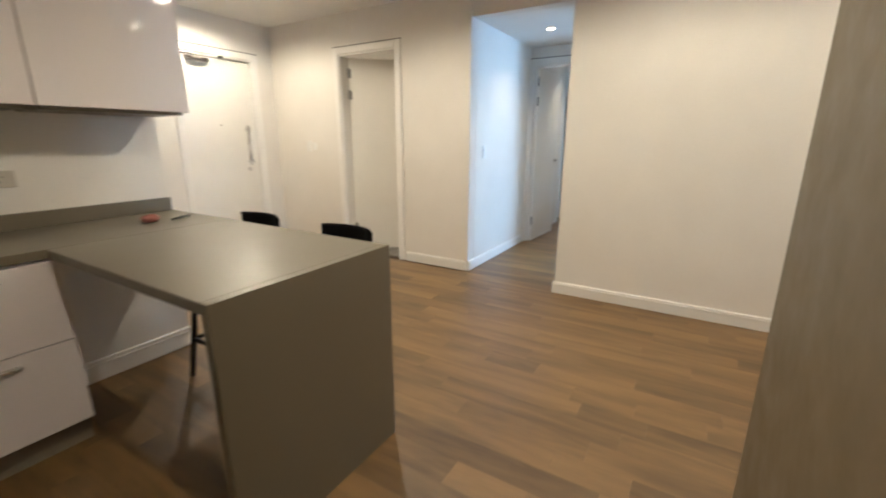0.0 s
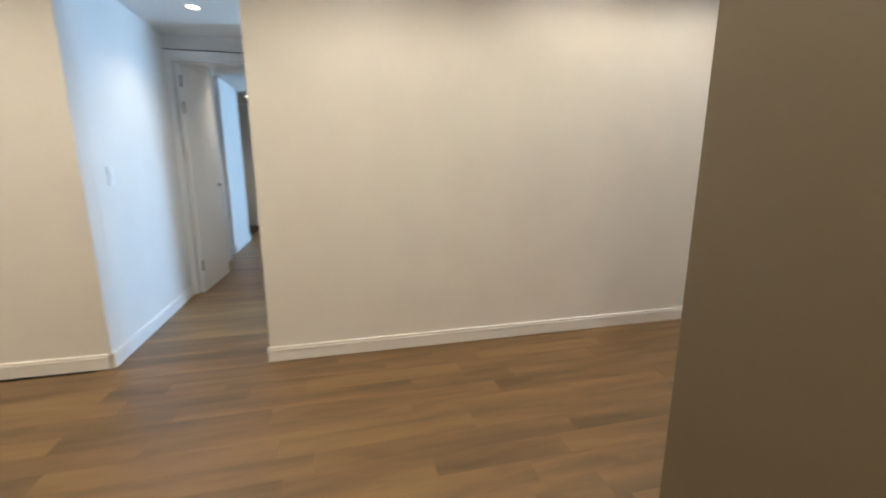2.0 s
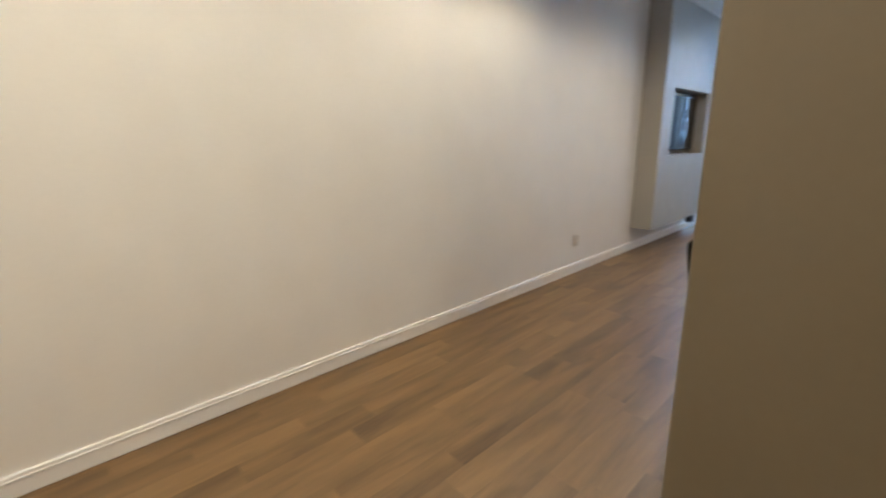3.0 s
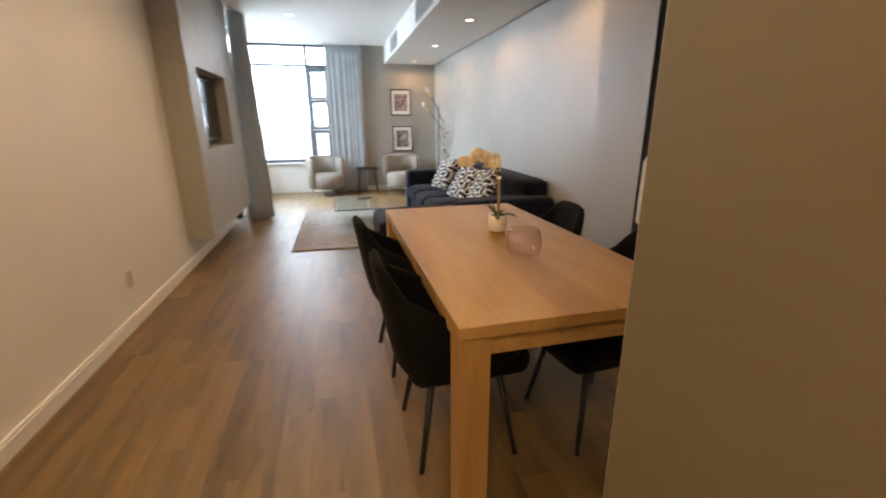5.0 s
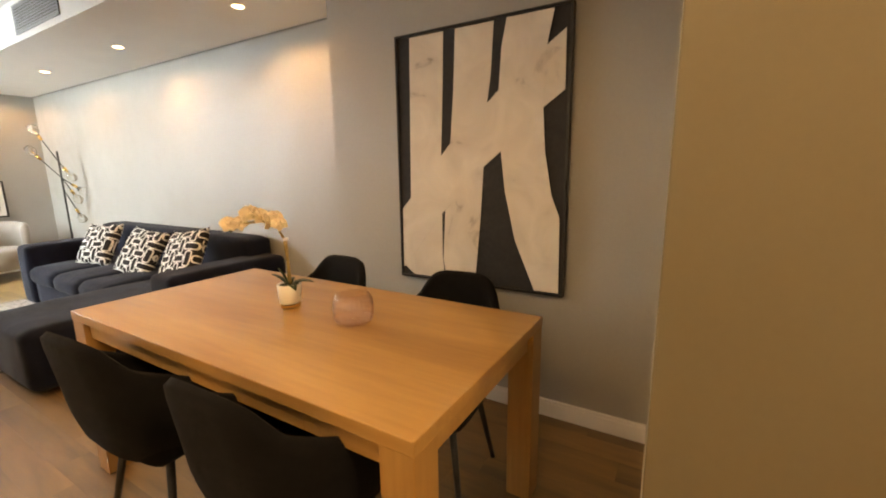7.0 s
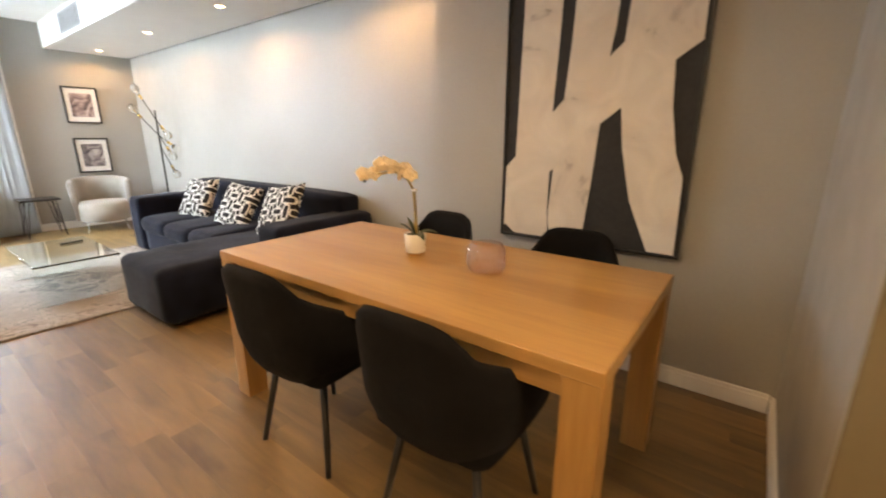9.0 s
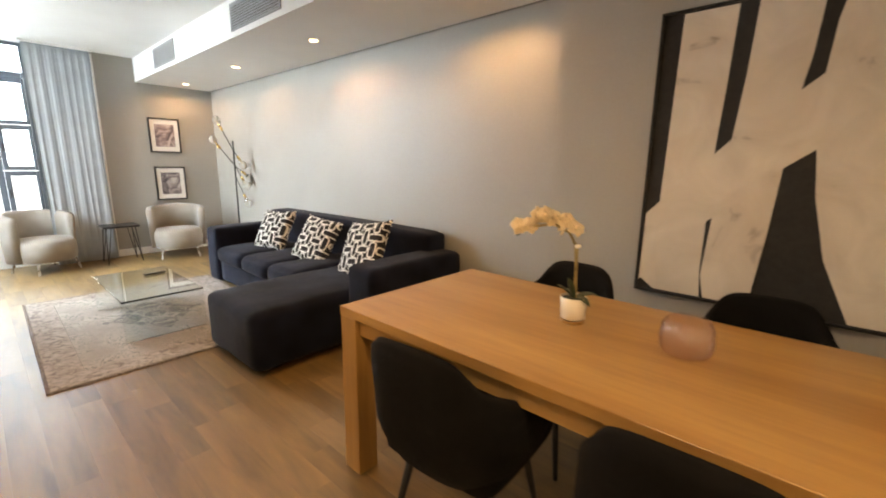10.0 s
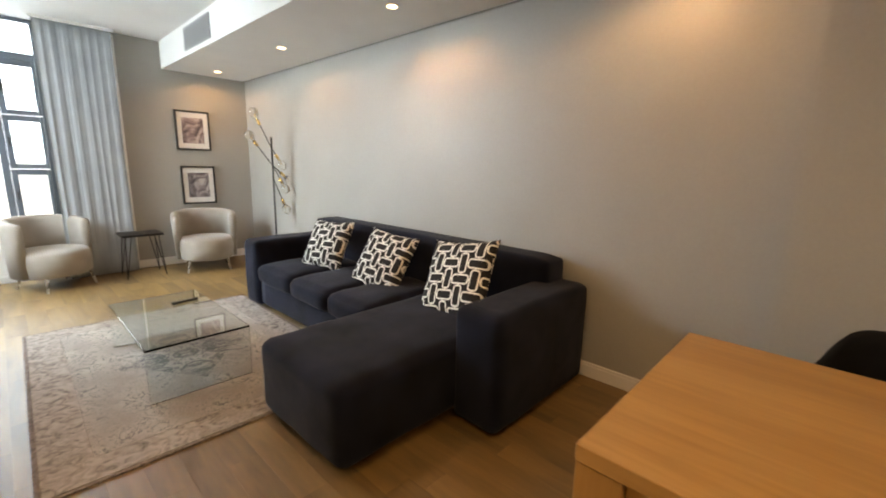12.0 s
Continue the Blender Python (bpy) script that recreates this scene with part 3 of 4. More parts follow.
# ---- doors ----
def frame_around(name, m, w, h, label):
    """Door lining and architraves; local x across the opening, front towards -y."""
    f = thing(name, m, label, "door frame", "", "structure")
    for s, x in ((-1, 0), (1, w)):
        part("jamb", bx((min(x, x + s * -0.03), 0, 0), (max(x, x + s * -0.03), 0.12, h), 0.003, 1), TRIM, f)
        part("architrave", bx((min(x - s * 0.012, x + s * 0.055), -0.018, 0), (max(x - s * 0.012, x + s * 0.055), -0.001, h + 0.055), 0.004, 1), TRIM, f)
    part("head", bx((0.03, 0, h - 0.03), (w - 0.03, 0.12, h), 0.003, 1), TRIM, f)
    part("architrave", bx((0.012, -0.0175, h - 0.012), (w - 0.012, -0.001, h + 0.055), 0.004, 1), TRIM, f)
    # solid dark strip painted as the shadow above the architrave
    part("painted_shadow_line", bx((-0.058, -0.012, h + 0.056), (w + 0.058, -0.001, h + 0.064)), DARKSHADE, f)
    return f


frame_around("door_frame_1", pose(1.0, YE, 0, 0, 0, 180), 0.88, 2.14, "white painted front door frame")
frame_around("door_frame_2", pose(XD, -2.52, 0, 0, 0, 90), 0.78, 2.15, "white painted door frame in the entrance wall")
frame_around("door_frame_3", pose(-1.66, -0.9, 0, 0, 0, 90), 0.8, 2.12, "white painted corridor door frame")


def door_leaf(name, m, w, h, label, handle_side=1):
    """A flush door hinged at its local origin, reaching along +x, 40 mm thick."""
    d = thing(name, m, label, "door", "", "structure")
    part("leaf", bx((0.004, -0.02, 0.006), (w, 0.02, h), 0.002, 1), DOOR, d)
    for z in (0.22, h * 0.52, h - 0.42, h - 0.2):
        if z == h * 0.52:
            continue
        bm = rod((0, -0.024, z), (0, -0.024, z + 0.1), 0.009)
        bx((0.001, -0.0225, z + 0.004), (0.03, -0.0205, z + 0.096), 0, 1, bm)
        part("hinge", bm, HINGE, d, "dull steel hinge")
    for s in (-1, 1):
        bm = rod((w - 0.06, s * 0.021, 1.0), (w - 0.06, s * 0.06, 1.0), 0.011)
        rod((w - 0.06, s * 0.055, 1.0), (w - 0.18, s * 0.055, 1.0), 0.009, into=bm)
        rod((w - 0.06, s * 0.0205, 1.0), (w - 0.06, s * 0.028, 1.0), 0.025, into=bm)
        part("door_handle", bm, CHROME, d, "brushed steel lever handle")
    return d


door_leaf("door_2", pose(XD - 0.1, -2.47, 0, 0, 0, 128), 0.73, 2.11, "white flush door standing open into the bathroom")
door_leaf("door_3", pose(-1.672, -0.842, 0, 0, 0, 177), 0.78, 2.08, "white flush corridor door standing open")
front = thing("door_1", pose(0.15, YE - 0.05, 0), "closed white flush front door with a long pull handle", "door", "", "structure")
part("leaf", bx((0.004, -0.025, 0.006), (0.82, 0.025, 2.1), 0.002, 1), DOOR, front)
bm = rod((0.13, 0.075, 0.98), (0.13, 0.075, 1.42), 0.018)
for z in (1.02, 1.38):
    rod((0.13, 0.024, z), (0.13, 0.075, z), 0.011, into=bm)
    bx((0.09, 0.06, z - 0.012), (0.15, 0.08, z + 0.012), 0.004, 1, bm)
part("pull_handle", bm, CHROME, front, "long brushed steel pull handle")
bm = rod((0.13, 0.0255, 0.93), (0.13, 0.034, 0.93), 0.026)
part("lock_rose", bm, CHROME, front, "round steel lock rose")
part("peephole", rod((0.42, 0.0255, 1.42), (0.42, 0.03, 1.42), 0.009), CHROME, front, "small round peephole")
bm = bx((0.5, 0.03, 2.04), (0.72, 0.075, 2.085), 0.006)
part("door_closer", bm, CHROME, front, "grey overhead door closer")
bm = bx((0.36, 0.06, 2.09), (0.66, 0.075, 2.105), 0.002, 1)
bx((0.36, 0.06, 2.098), (0.38, 0.12, 2.12), 0.002, 1, bm)
part("closer_arm", bm, HINGE, front, "grey closer arm")


# ---- ceiling lamps ----
def downlight(x, y, z, power, color, label, group, size=104):
    d = thing("downlight", pose(x, y, z), label, "downlight", group)
    part("trim_ring", lathe([(0.036, -0.002), (0.05, -0.006), (0.052, -0.001), (0.038, 0.0)], 24), TRIM, d, smooth=True)
    part("lens", lathe([(0.001, -0.004), (0.036, -0.0045), (0.036, -0.002)], 20), LAMPGLOW, d, "glowing warm lens")
    l = bpy.data.lights.new("downlight_lamp", "SPOT")
    l.energy, l.spot_size, l.spot_blend, l.color, l.shadow_soft_size = power, radians(size), 0.5 if size > 160 else 0.9, color, 0.03
    ob = new("downlight_lamp", l)
    ob.location = (x, y, z - 0.02)
    return d


for y, watt in ((4.36, 27), (6.06, 24), (7.72, 18), (9.42, 18)):
    downlight(2.98, y, 2.42, watt, AMBER, "small round lit downlight in the bulkhead", "bulkhead downlights", 166)
for y, watt in ((4.39, 58), (6.04, 38), (7.7, 16), (9.35, 9)):
    downlight(0.96, y, H, watt, WARM, "small round lit downlight in the living room ceiling", "ceiling downlights", 150)
for x, y in ((1.1, 0.7), (0.72, 2.04), (0.72, 2.95), (1.1, -1.1), (3.0, 0.5)):
    downlight(x, y, HK, 30 if y > 2 else 76 if x > 2 else 68, NEUTRAL, "small round lit downlight in the kitchen ceiling", "kitchen downlights", 165)
downlight(0.83, -3.0, HK, 84, NEUTRAL, "small round lit downlight over the front door", "kitchen downlights", 165)
for x, y in ((-0.9, -0.46), (-2.6, -0.46), (-5.2, -0.9)):
    downlight(x, y, HC, 30, NEUTRAL, "small round lit downlight in the corridor ceiling", "corridor downlights", 120)
downlight(-0.85, -2.75, 2.42, 190, NEUTRAL, "small round lit downlight behind the open door", "", 130)


# ---- air grilles, sockets, switches ----
def grille(y0, y1):
    g = thing("air_grille", pose(2.475, y0, 2.465), "grey slatted air grille set in the bulkhead", "air grille", "air grilles")
    w, h = y1 - y0, 0.22
    bm = bx((-0.012, 0, 0), (-0.001, w, 0.018), 0.002, 1)
    bx((-0.012, 0, h - 0.018), (-0.001, w, h), 0.002, 1, bm)
    bx((-0.0115, 0, 0.018), (-0.001, 0.018, h - 0.018), 0.002, 1, bm)
    bx((-0.0115, w - 0.018, 0.018), (-0.001, w, h - 0.018), 0.002, 1, bm)
    part("grille_frame", bm, VENT, g)
    # dark sheet whose colour stands in for the shade behind the slats
    part("backing", bx((-0.002, 0.018, 0.018), (-0.0005, w - 0.018, h - 0.018)), DARKSHADE, g)
    for k in range(9):
        z = 0.03 + k * (h - 0.055) / 8
        bm = bx((-0.01, 0.018, z - 0.005), (-0.003, w - 0.018, z + 0.004))
        part("slat", bm, VENT, g)


grille(8.08, 8.84)
grille(5.66, 6.54)


def plate(name, m, w, h, label, category, holes=0, rocker=0):
    """A wall plate; local x across, z up, front towards -y."""
    p = thing(name, m, label, category)
    part("cover", bx((-w / 2, -0.009, -h / 2), (w / 2, -0.0005, h / 2), 0.003), SOCKET if holes else PLASTIC, p)
    for k in range(rocker):
        x = (k - (rocker - 1) / 2) * 0.03
        part("rocker", bx((x - 0.012, -0.013, -0.02), (x + 0.012, -0.008, 0.02), 0.003), PLASTIC, p)
    if holes:
        # dark discs on the cover, coloured like the shade inside the pin holes
        for k in (-1, 1):
            bm = rod((k * 0.012, -0.0098, 0.012), (k * 0.012, -0.008, 0.012), 0.004, seg=8)
            part("pin_hole", bm, DARKSHADE, p)
        part("pin_hole", rod((0, -0.0098, -0.012), (0, -0.008, -0.012), 0.004, seg=8), DARKSHADE, p)
    return p


plate("wall_socket", pose(0, 4.17, 0.33, 0, 0, 90), 0.085, 0.11, "white plastic double socket low on the white wall", "socket", holes=1)
plate("light_switch", pose(-0.45, -0.92, 1.15, 0, 0, 180), 0.075, 0.12, "white plastic light switch on the corridor wall", "light switch", rocker=1)
plate("light_switch", pose(XD, -3.05, 1.19, 0, 0, 90), 0.075, 0.12, "white plastic light switch beside the bathroom door", "light switch", rocker=2)
plate("intercom", pose(XD, -2.96, 1.19, 0, 0, 90), 0.05, 0.08, "small grey intercom plate beside a switch", "intercom", rocker=1)
plate("wall_socket", pose(2.83, -1.72, 1.1, 0, 0, 180), 0.12, 0.075, "white plastic socket over the kitchen counter", "socket", holes=1)


# ---- kitchen ----
XP0, XP1, YP = 2.135, 2.875, -0.08
pen = thing("peninsula", pose(0, 0, 0), "taupe quartz breakfast peninsula with a waterfall end", "peninsula")
part("worktop", bx((XP0, -1.138, 0.835), (XP1, YP - 0.0352, 0.87), 0.0015, 1), STONE, pen)
part("waterfall_panel", bx((XP0, YP - 0.035, 0), (XP1, YP, 0.87), 0.0015, 1), STONE, pen)
ctr = thing("counter", pose(0, 0, 0), "taupe quartz counter with a low upstand", "counter")
part("worktop", bx((XP0, -1.719, 0.835), (4.98, -1.14, 0.87), 0.0015, 1), STONE, ctr)
part("upstand", bx((XP0, -1.719, 0.8705), (4.98, -1.7, 0.945), 0.002, 1), STONE, ctr)
for k, x in enumerate((2.845, 3.495, 4.145)):
    cab = thing("base_cabinet", pose(x, -1.718, 0), "white gloss base cabinet with two wide drawers", "cabinet", "base cabinets")
    part("body", bx((0, 0.0, 0.12), (0.648, 0.55, 0.833), 0.002, 1), GLOSS, cab)
    part("plinth", bx((0.002, 0.02, 0), (0.646, 0.51, 0.119)), PLINTH, cab, "taupe plinth")
    for z0, z1 in ((0.125, 0.49), (0.495, 0.822)):
        dr = part("drawer", bx((0.003, 0.551, z0), (0.645, 0.57, z1), 0.002, 1), GLOSS, cab)
        part("drawer_handle", bx((0.18, 0.571, z1 - 0.05), (0.47, 0.592, z1 - 0.038), 0.003, 1), CHROME, dr, "slim steel bar handle")
for k, x in enumerate((2.145, 2.745, 3.345, 3.945)):
    cab = thing("wall_cabinet", pose(x, -1.715, 1.41), "white gloss wall cabinet without handles", "cabinet", "wall cabinets")
    part("body", bx((0, 0, 0), (0.598, 0.34, HK - 1.412), 0.002, 1), GLOSS, cab)
    part("cabinet_door", bx((0.0015, 0.341, -0.004), (0.5965, 0.36, HK - 1.43), 0.002, 1), GLOSS, cab)
    part("light_strip", bx((0.02, 0.02, -0.018), (0.578, 0.33, -0.001), 0.002, 1), PLINTH, cab)
sp = single("sponge", soft_box((2.36, -1.42, 0.871), (2.43, -1.37, 0.905), 0.015, 0.003, 2), material("pink_sponge", (0.3, 0.12, 0.1), 0.95, bump=1.0, bump_scale=90), "small pink sponge on the kitchen counter", "sponge", smooth=True)
bm = rod((2.2, -1.4, 0.878), (2.32, -1.34, 0.878), 0.007, 0.005)
single("pen", bm, BLACK, "thin black pen lying on the counter", "pen", smooth=True)


def bar_stool():
    s = thing("bar_stool", pose(2.15, -0.48, 0), "black bar stool with a low back, tucked at the peninsula", "bar stool", "stools at the peninsula")
    part("seat", soft_box((-0.17, -0.18, 0.6), (0.2, 0.18, 0.65), 0.022, 0.008, 3), BLACKFAB, s, "black padded seat", True)
    bm = bmesh.new()
    n = 10
    grid = []
    for i in range(n + 1):
        a = (i / n - 0.5) * 1.5
        x, y = -0.04 - 0.19 * math.cos(a), 0.235 * math.sin(a)
        grid.append([bm.verts.new((x * k - 0.02 * (k < 1), y * k, z)) for k, z in ((1, 0.64), (1.04, 0.855), (1.0, 0.872), (0.9, 0.855), (0.88, 0.64))])
    for g0, g1 in zip(grid, grid[1:]):
        for k in range(5):
            bm.faces.new((g0[k], g1[k], g1[(k + 1) % 5], g0[(k + 1) % 5]))
    bm.faces.new(grid[0])
    bm.faces.new(grid[-1])
    part("backrest", bm, BLACKFAB, s, "low curved padded back", True)
    for sx in (-1, 1):
        for sy in (-1, 1):
            part("leg", rod((sx * 0.2, sy * 0.2, 0), (sx * 0.13, sy * 0.13, 0.61), 0.015, seg=10), BLACK, s)
    for a, b in (((-0.175, -0.175), (0.175, -0.175)), ((-0.175, 0.175), (0.175, 0.175)), ((0.175, -0.175), (0.175, 0.175))):
        part("footrest", rod((*a, 0.22), (*b, 0.22), 0.012, seg=10), BLACK, s)
    return s


stool = bar_stool()
copy_thing(stool, pose(2.15, -1.13, 0))


# ---- dining area ----
TX0, TX1, TY0, TY1, TZ = 1.72, 2.615, 2.13, 3.925, 0.76
table = thing("dining_table", pose(0, 0, 0), "light oak dining table with square corner legs", "dining table")
part("tabletop", bx((TX0, TY0, TZ - 0.04), (TX1, TY1, TZ), 0.002, 1), OAK, table)
LG = 0.1
for x in (TX0 + 0.002, TX1 - LG - 0.002):
    for y in (TY0 + 0.002, TY1 - LG - 0.002):
        part("leg", bx((x, y, 0), (x + LG, y + LG, TZ - 0.0405), 0.002, 1), OAKLEG, table)
for x in (TX0 + 0.024, TX1 - 0.046):
    part("apron", bx((x, TY0 + LG + 0.003, TZ - 0.112), (x + 0.022, TY1 - LG - 0.003, TZ - 0.0405), 0.001, 1), OAK, table)
for y in (TY0 + 0.024, TY1 - 0.046):
    part("apron", bx((TX0 + LG + 0.003, y, TZ - 0.112), (TX1 - LG - 0.003, y + 0.022, TZ - 0.0405), 0.001, 1), OAK, table)


def dining_chair():
    """Upholstered shell chair; its back is towards -x."""
    c = thing("dining_chair", pose(1.835, 2.603, 0, 0, 0, 1), "black fabric shell dining chair on slim black metal legs", "chair", "chairs round the table")
    n, rows = 48, 10
    bm = bmesh.new()
    outer, inner = [], []
    for i in range(n + 1):
        a = (i / n * 2 - 1) * 2.2               # 0 at the middle of the back, both ends at the front of the seat
        ca, sa = math.cos(a), math.sin(a)
        flat = -0.3 * math.copysign(abs(ca) ** 0.5, ca)
        k = max(0, (flat + 0.285) / 0.5)
        top = 0.852 - 0.255 * k ** 0.85 - 0.075 * min(1, abs(sa) / 0.75) ** 2.2
        ro, ri = [], []
        for j in range(rows + 1):
            v = j / rows
            z = 0.355 + (top - 0.355) * v
            up = min(1, (z - 0.355) / 0.17)
            bowl = 0.56 + 0.44 * math.sqrt(max(0, 1 - (1 - up) ** 2))
            e = 0.75 - 0.27 * up
            px = -0.27 * math.copysign(abs(ca) ** e, ca) * bowl - 0.17 * max(0, z - 0.5) * max(0, ca)
            py = 0.25 * math.copysign(abs(sa) ** e, sa) * bowl * (1 - 0.25 * max(0, z - 0.55))
            d = max(0.05, math.hypot(px, py))
            q = (d - 0.042) / d
            tip = 0.012 if j == rows else 0
            ro.append((px * (1 - tip * 1.2), py * (1 - tip * 1.2), z - tip))
            ri.append((px * q, py * q, z - tip + 0.03 * (1 - v)))
        outer.append([bm.verts.new(p) for p in ro])
        inner.append([bm.verts.new(p) for p in ri])
    rim = []
    for i in range(n + 1):
        o, q = outer[i][rows].co, inner[i][rows].co
        rim.append(bm.verts.new(((o.x + q.x) / 2, (o.y + q.y) / 2, o.z + 0.016)))
    for i in range(n):
        for j in range(rows):
            bm.faces.new((outer[i][j], outer[i + 1][j], outer[i + 1][j + 1], outer[i][j + 1]))
            bm.faces.new((inner[i][j], inner[i][j + 1], inner[i + 1][j + 1], inner[i + 1][j]))
        bm.faces.new((outer[i][rows], outer[i + 1][rows], rim[i + 1], rim[i]))
        bm.faces.new((rim[i], rim[i + 1], inner[i + 1][rows], inner[i][rows]))
        bm.faces.new((outer[i][0], inner[i][0], inner[i + 1][0], outer[i + 1][0]))
    for i in (0, n):
        for j in range(rows):
            bm.faces.new((outer[i][j], outer[i][j + 1], inner[i][j + 1], inner[i][j]))
        bm.faces.new((outer[i][rows], rim[i], inner[i][rows]))
    bm.faces.new([outer[i][0] for i in range(n + 1)])
    part("backrest", bm, BLACKFAB, c, "black fabric back wrapping into the sides", True)
    part("seat", soft_box((-0.21, -0.215, 0.375), (0.26, 0.215, 0.485), 0.045, 0.014, 5), BLACKFAB, c, "black padded seat", True)
    part("seat_frame", bx((-0.14, -0.14, 0.34), (0.16, 0.14, 0.3545), 0.004, 1), BLACK, c)
    for sx in (-1, 1):
        for sy in (-1, 1):
            part("leg", rod((0.01 + sx * 0.2, sy * 0.2, 0), (0.01 + sx * 0.14, sy * 0.14, 0.36), 0.011, 0.015, 10), BLACK, c, smooth=True)
    return c


chair = dining_chair()
copy_thing(chair, pose(1.805, 3.295, 0, 0, 0, 4))
copy_thing(chair, pose(2.48, 2.55, 0, 0, 0, 186))
copy_thing(chair, pose(2.5, 3.37, 0, 0, 0, 178))

orchid = thing("orchid", pose(2.225, 3.13, TZ), "cream artificial orchid in a small white pot", "potted plant")
pot = part("pot", lathe([(0.036, 0.014), (0.045, 0.02), (0.051, 0.1), (0.048, 0.102), (0.046, 0.09), (0.01, 0.088)], 28), CERAMIC, orchid, "white ceramic pot", True)
part("pot_base", lathe([(0.038, 0.0), (0.043, 0.003), (0.043, 0.0135), (0.03, 0.0138)], 24), OAK, orchid, "wooden pot base")
part("soil", lathe([(0.02, 0.086), (0.045, 0.0905), (0.043, 0.094), (0.01, 0.097)], 16), SOIL, orchid)
bm = bmesh.new()
stem_pts = [(0.0, 0, 0.09), (0.004, 0.003, 0.2), (0.0, 0.01, 0.3), (-0.015, 0.03, 0.345), (-0.05, 0.075, 0.375), (-0.09, 0.13, 0.365), (-0.12, 0.175, 0.34)]
for a, b in zip(stem_pts, stem_pts[1:]):
    rod(a, b, 0.0045, seg=8, into=bm)
part("stem", bm, STEM, orchid, "", True)
part("stake", rod((0.009, -0.003, 0.09), (0.007, 0.004, 0.3), 0.0035, seg=8), STEM, orchid)
part("stem_clip", rod((0.003, 0.0, 0.288), (0.003, 0.003, 0.3), 0.011, seg=10), CERAMIC, orchid)


def blade(length, width, arch, turn, tilt, z):
    bm = bmesh.new()
    rows = []
    for i in range(9):
        t = i / 8
        w = width * math.sin(math.pi * min(1, t * 0.93 + 0.07)) ** 0.8
        x, zz = length * t * math.cos(tilt), length * t * math.sin(tilt) - arch * t * t
        rows.append([bm.verts.new((x, s * w, zz + abs(s) * w * 0.35 + d)) for d in (0, -0.0025) for s in (-1, 0, 1)])
    for r0, r1 in zip(rows, rows[1:]):
        for k in range(2):
            bm.faces.new((r0[k], r0[k + 1], r1[k + 1], r1[k]))
            bm.faces.new((r0[k + 3], r1[k + 3], r1[k + 4], r0[k + 4]))
        bm.faces.new((r0[0], r1[0], r1[3], r0[3]))
        bm.faces.new((r0[2], r0[5], r1[5], r1[2]))
    bmesh.ops.transform(bm, matrix=pose(0, 0, z, 0, 0, turn), verts=bm.verts)
    return bm


for ln, wd, ar, tu, ti, z in ((0.12, 0.02, 0.05, -40, 0.5, 0.09), (0.11, 0.018, 0.03, 130, 0.9, 0.09), (0.1, 0.018, 0.04, 40, 0.6, 0.092), (0.12, 0.015, 0.02, 170, 1.2, 0.09), (0.09, 0.018, 0.05, 250, 0.5, 0.092)):
    part("leaf", blade(ln, wd, ar, tu, ti, z), LEAF, orchid, "dark green strap leaf", True)


def blossom(m):
    bm = bmesh.new()
    for k in range(5):
        a = 90 + 72 * k
        w = 0.024 if k in (1, 4) else 0.016
        b2 = blade(0.037, w, 0.012, a, 0.25, 0)
        join(bm, b2)
    lathe([(0.004, 0.0), (0.009, 0.006), (0.006, 0.016), (0.002, 0.02)], 10, bm)
    bmesh.ops.transform(bm, matrix=m, verts=bm.verts)
    return bm


rng = random.Random(4)
for k in range(9):
    t = k / 8
    base = Vector((-0.01, 0.015, 0.345)).lerp(Vector((-0.12, 0.17, 0.35)), t) + Vector((rng.uniform(-0.02, 0.02), rng.uniform(-0.015, 0.015), rng.uniform(0.0, 0.045) + 0.02 * math.sin(t * 3)))
    part("flower", blossom(pose(*base, rng.uniform(40, 95), rng.uniform(-25, 25), rng.uniform(-60, 60))), PETAL, orchid, "cream orchid flower", True)
part("bud", lathe([(0.001, 0.0), (0.008, 0.008), (0.007, 0.016), (0.001, 0.022)], 10), LEAF, orchid).location = (-0.125, 0.182, 0.325)

vase_bm = lathe([(0.04, 0.0), (0.062, 0.005), (0.074, 0.026), (0.077, 0.06), (0.073, 0.095), (0.063, 0.114), (0.059, 0.12), (0.0575, 0.118), (0.0705, 0.094), (0.0742, 0.06), (0.0712, 0.028), (0.06, 0.009), (0.01, 0.007)], 96, ribs=28, rib=0.04)
vase = single("vase", vase_bm, PINKGLASS, "squat ribbed pink glass vase on the table", "vase", smooth=True)
vase.location = (2.2, 2.74, TZ + 0.001)

# large abstract painting: u from its left edge, v from its foot
art = thing("painting", pose(3.149, 3.182, 0.692, 0, 0, -90), "large black and cream abstract canvas in a thin frame", "painting")
AW, AH = 0.998, 1.38
part("canvas", bx((0.012, -0.03, 0.012), (AW - 0.012, -0.001, AH - 0.012)), INK, art, "black painted canvas")
for a, b in (((0, -0.042, 0), (AW, -0.001, 0.012)), ((0, -0.042, AH - 0.012), (AW, -0.001, AH)), ((0, -0.0415, 0.012), (0.012, -0.001, AH - 0.012)), ((AW - 0.012, -0.0415, 0.012), (AW, -0.001, AH - 0.012))):
    part("frame_bar", bx(a, b, 0.002, 1), BLACK, art)


def band(points, lift):
    bm = prism([(0.012 + u * (AW - 0.024), 0.012 + v * (AH - 0.024)) for u, v in points], 0.0, 0.0012)
    bmesh.ops.transform(bm, matrix=pose(0, -0.0302 - lift, 0, 90, 0, 0), verts=bm.verts)
    part("paint_band", bm, CREAM, art, "cream brushed paint band")


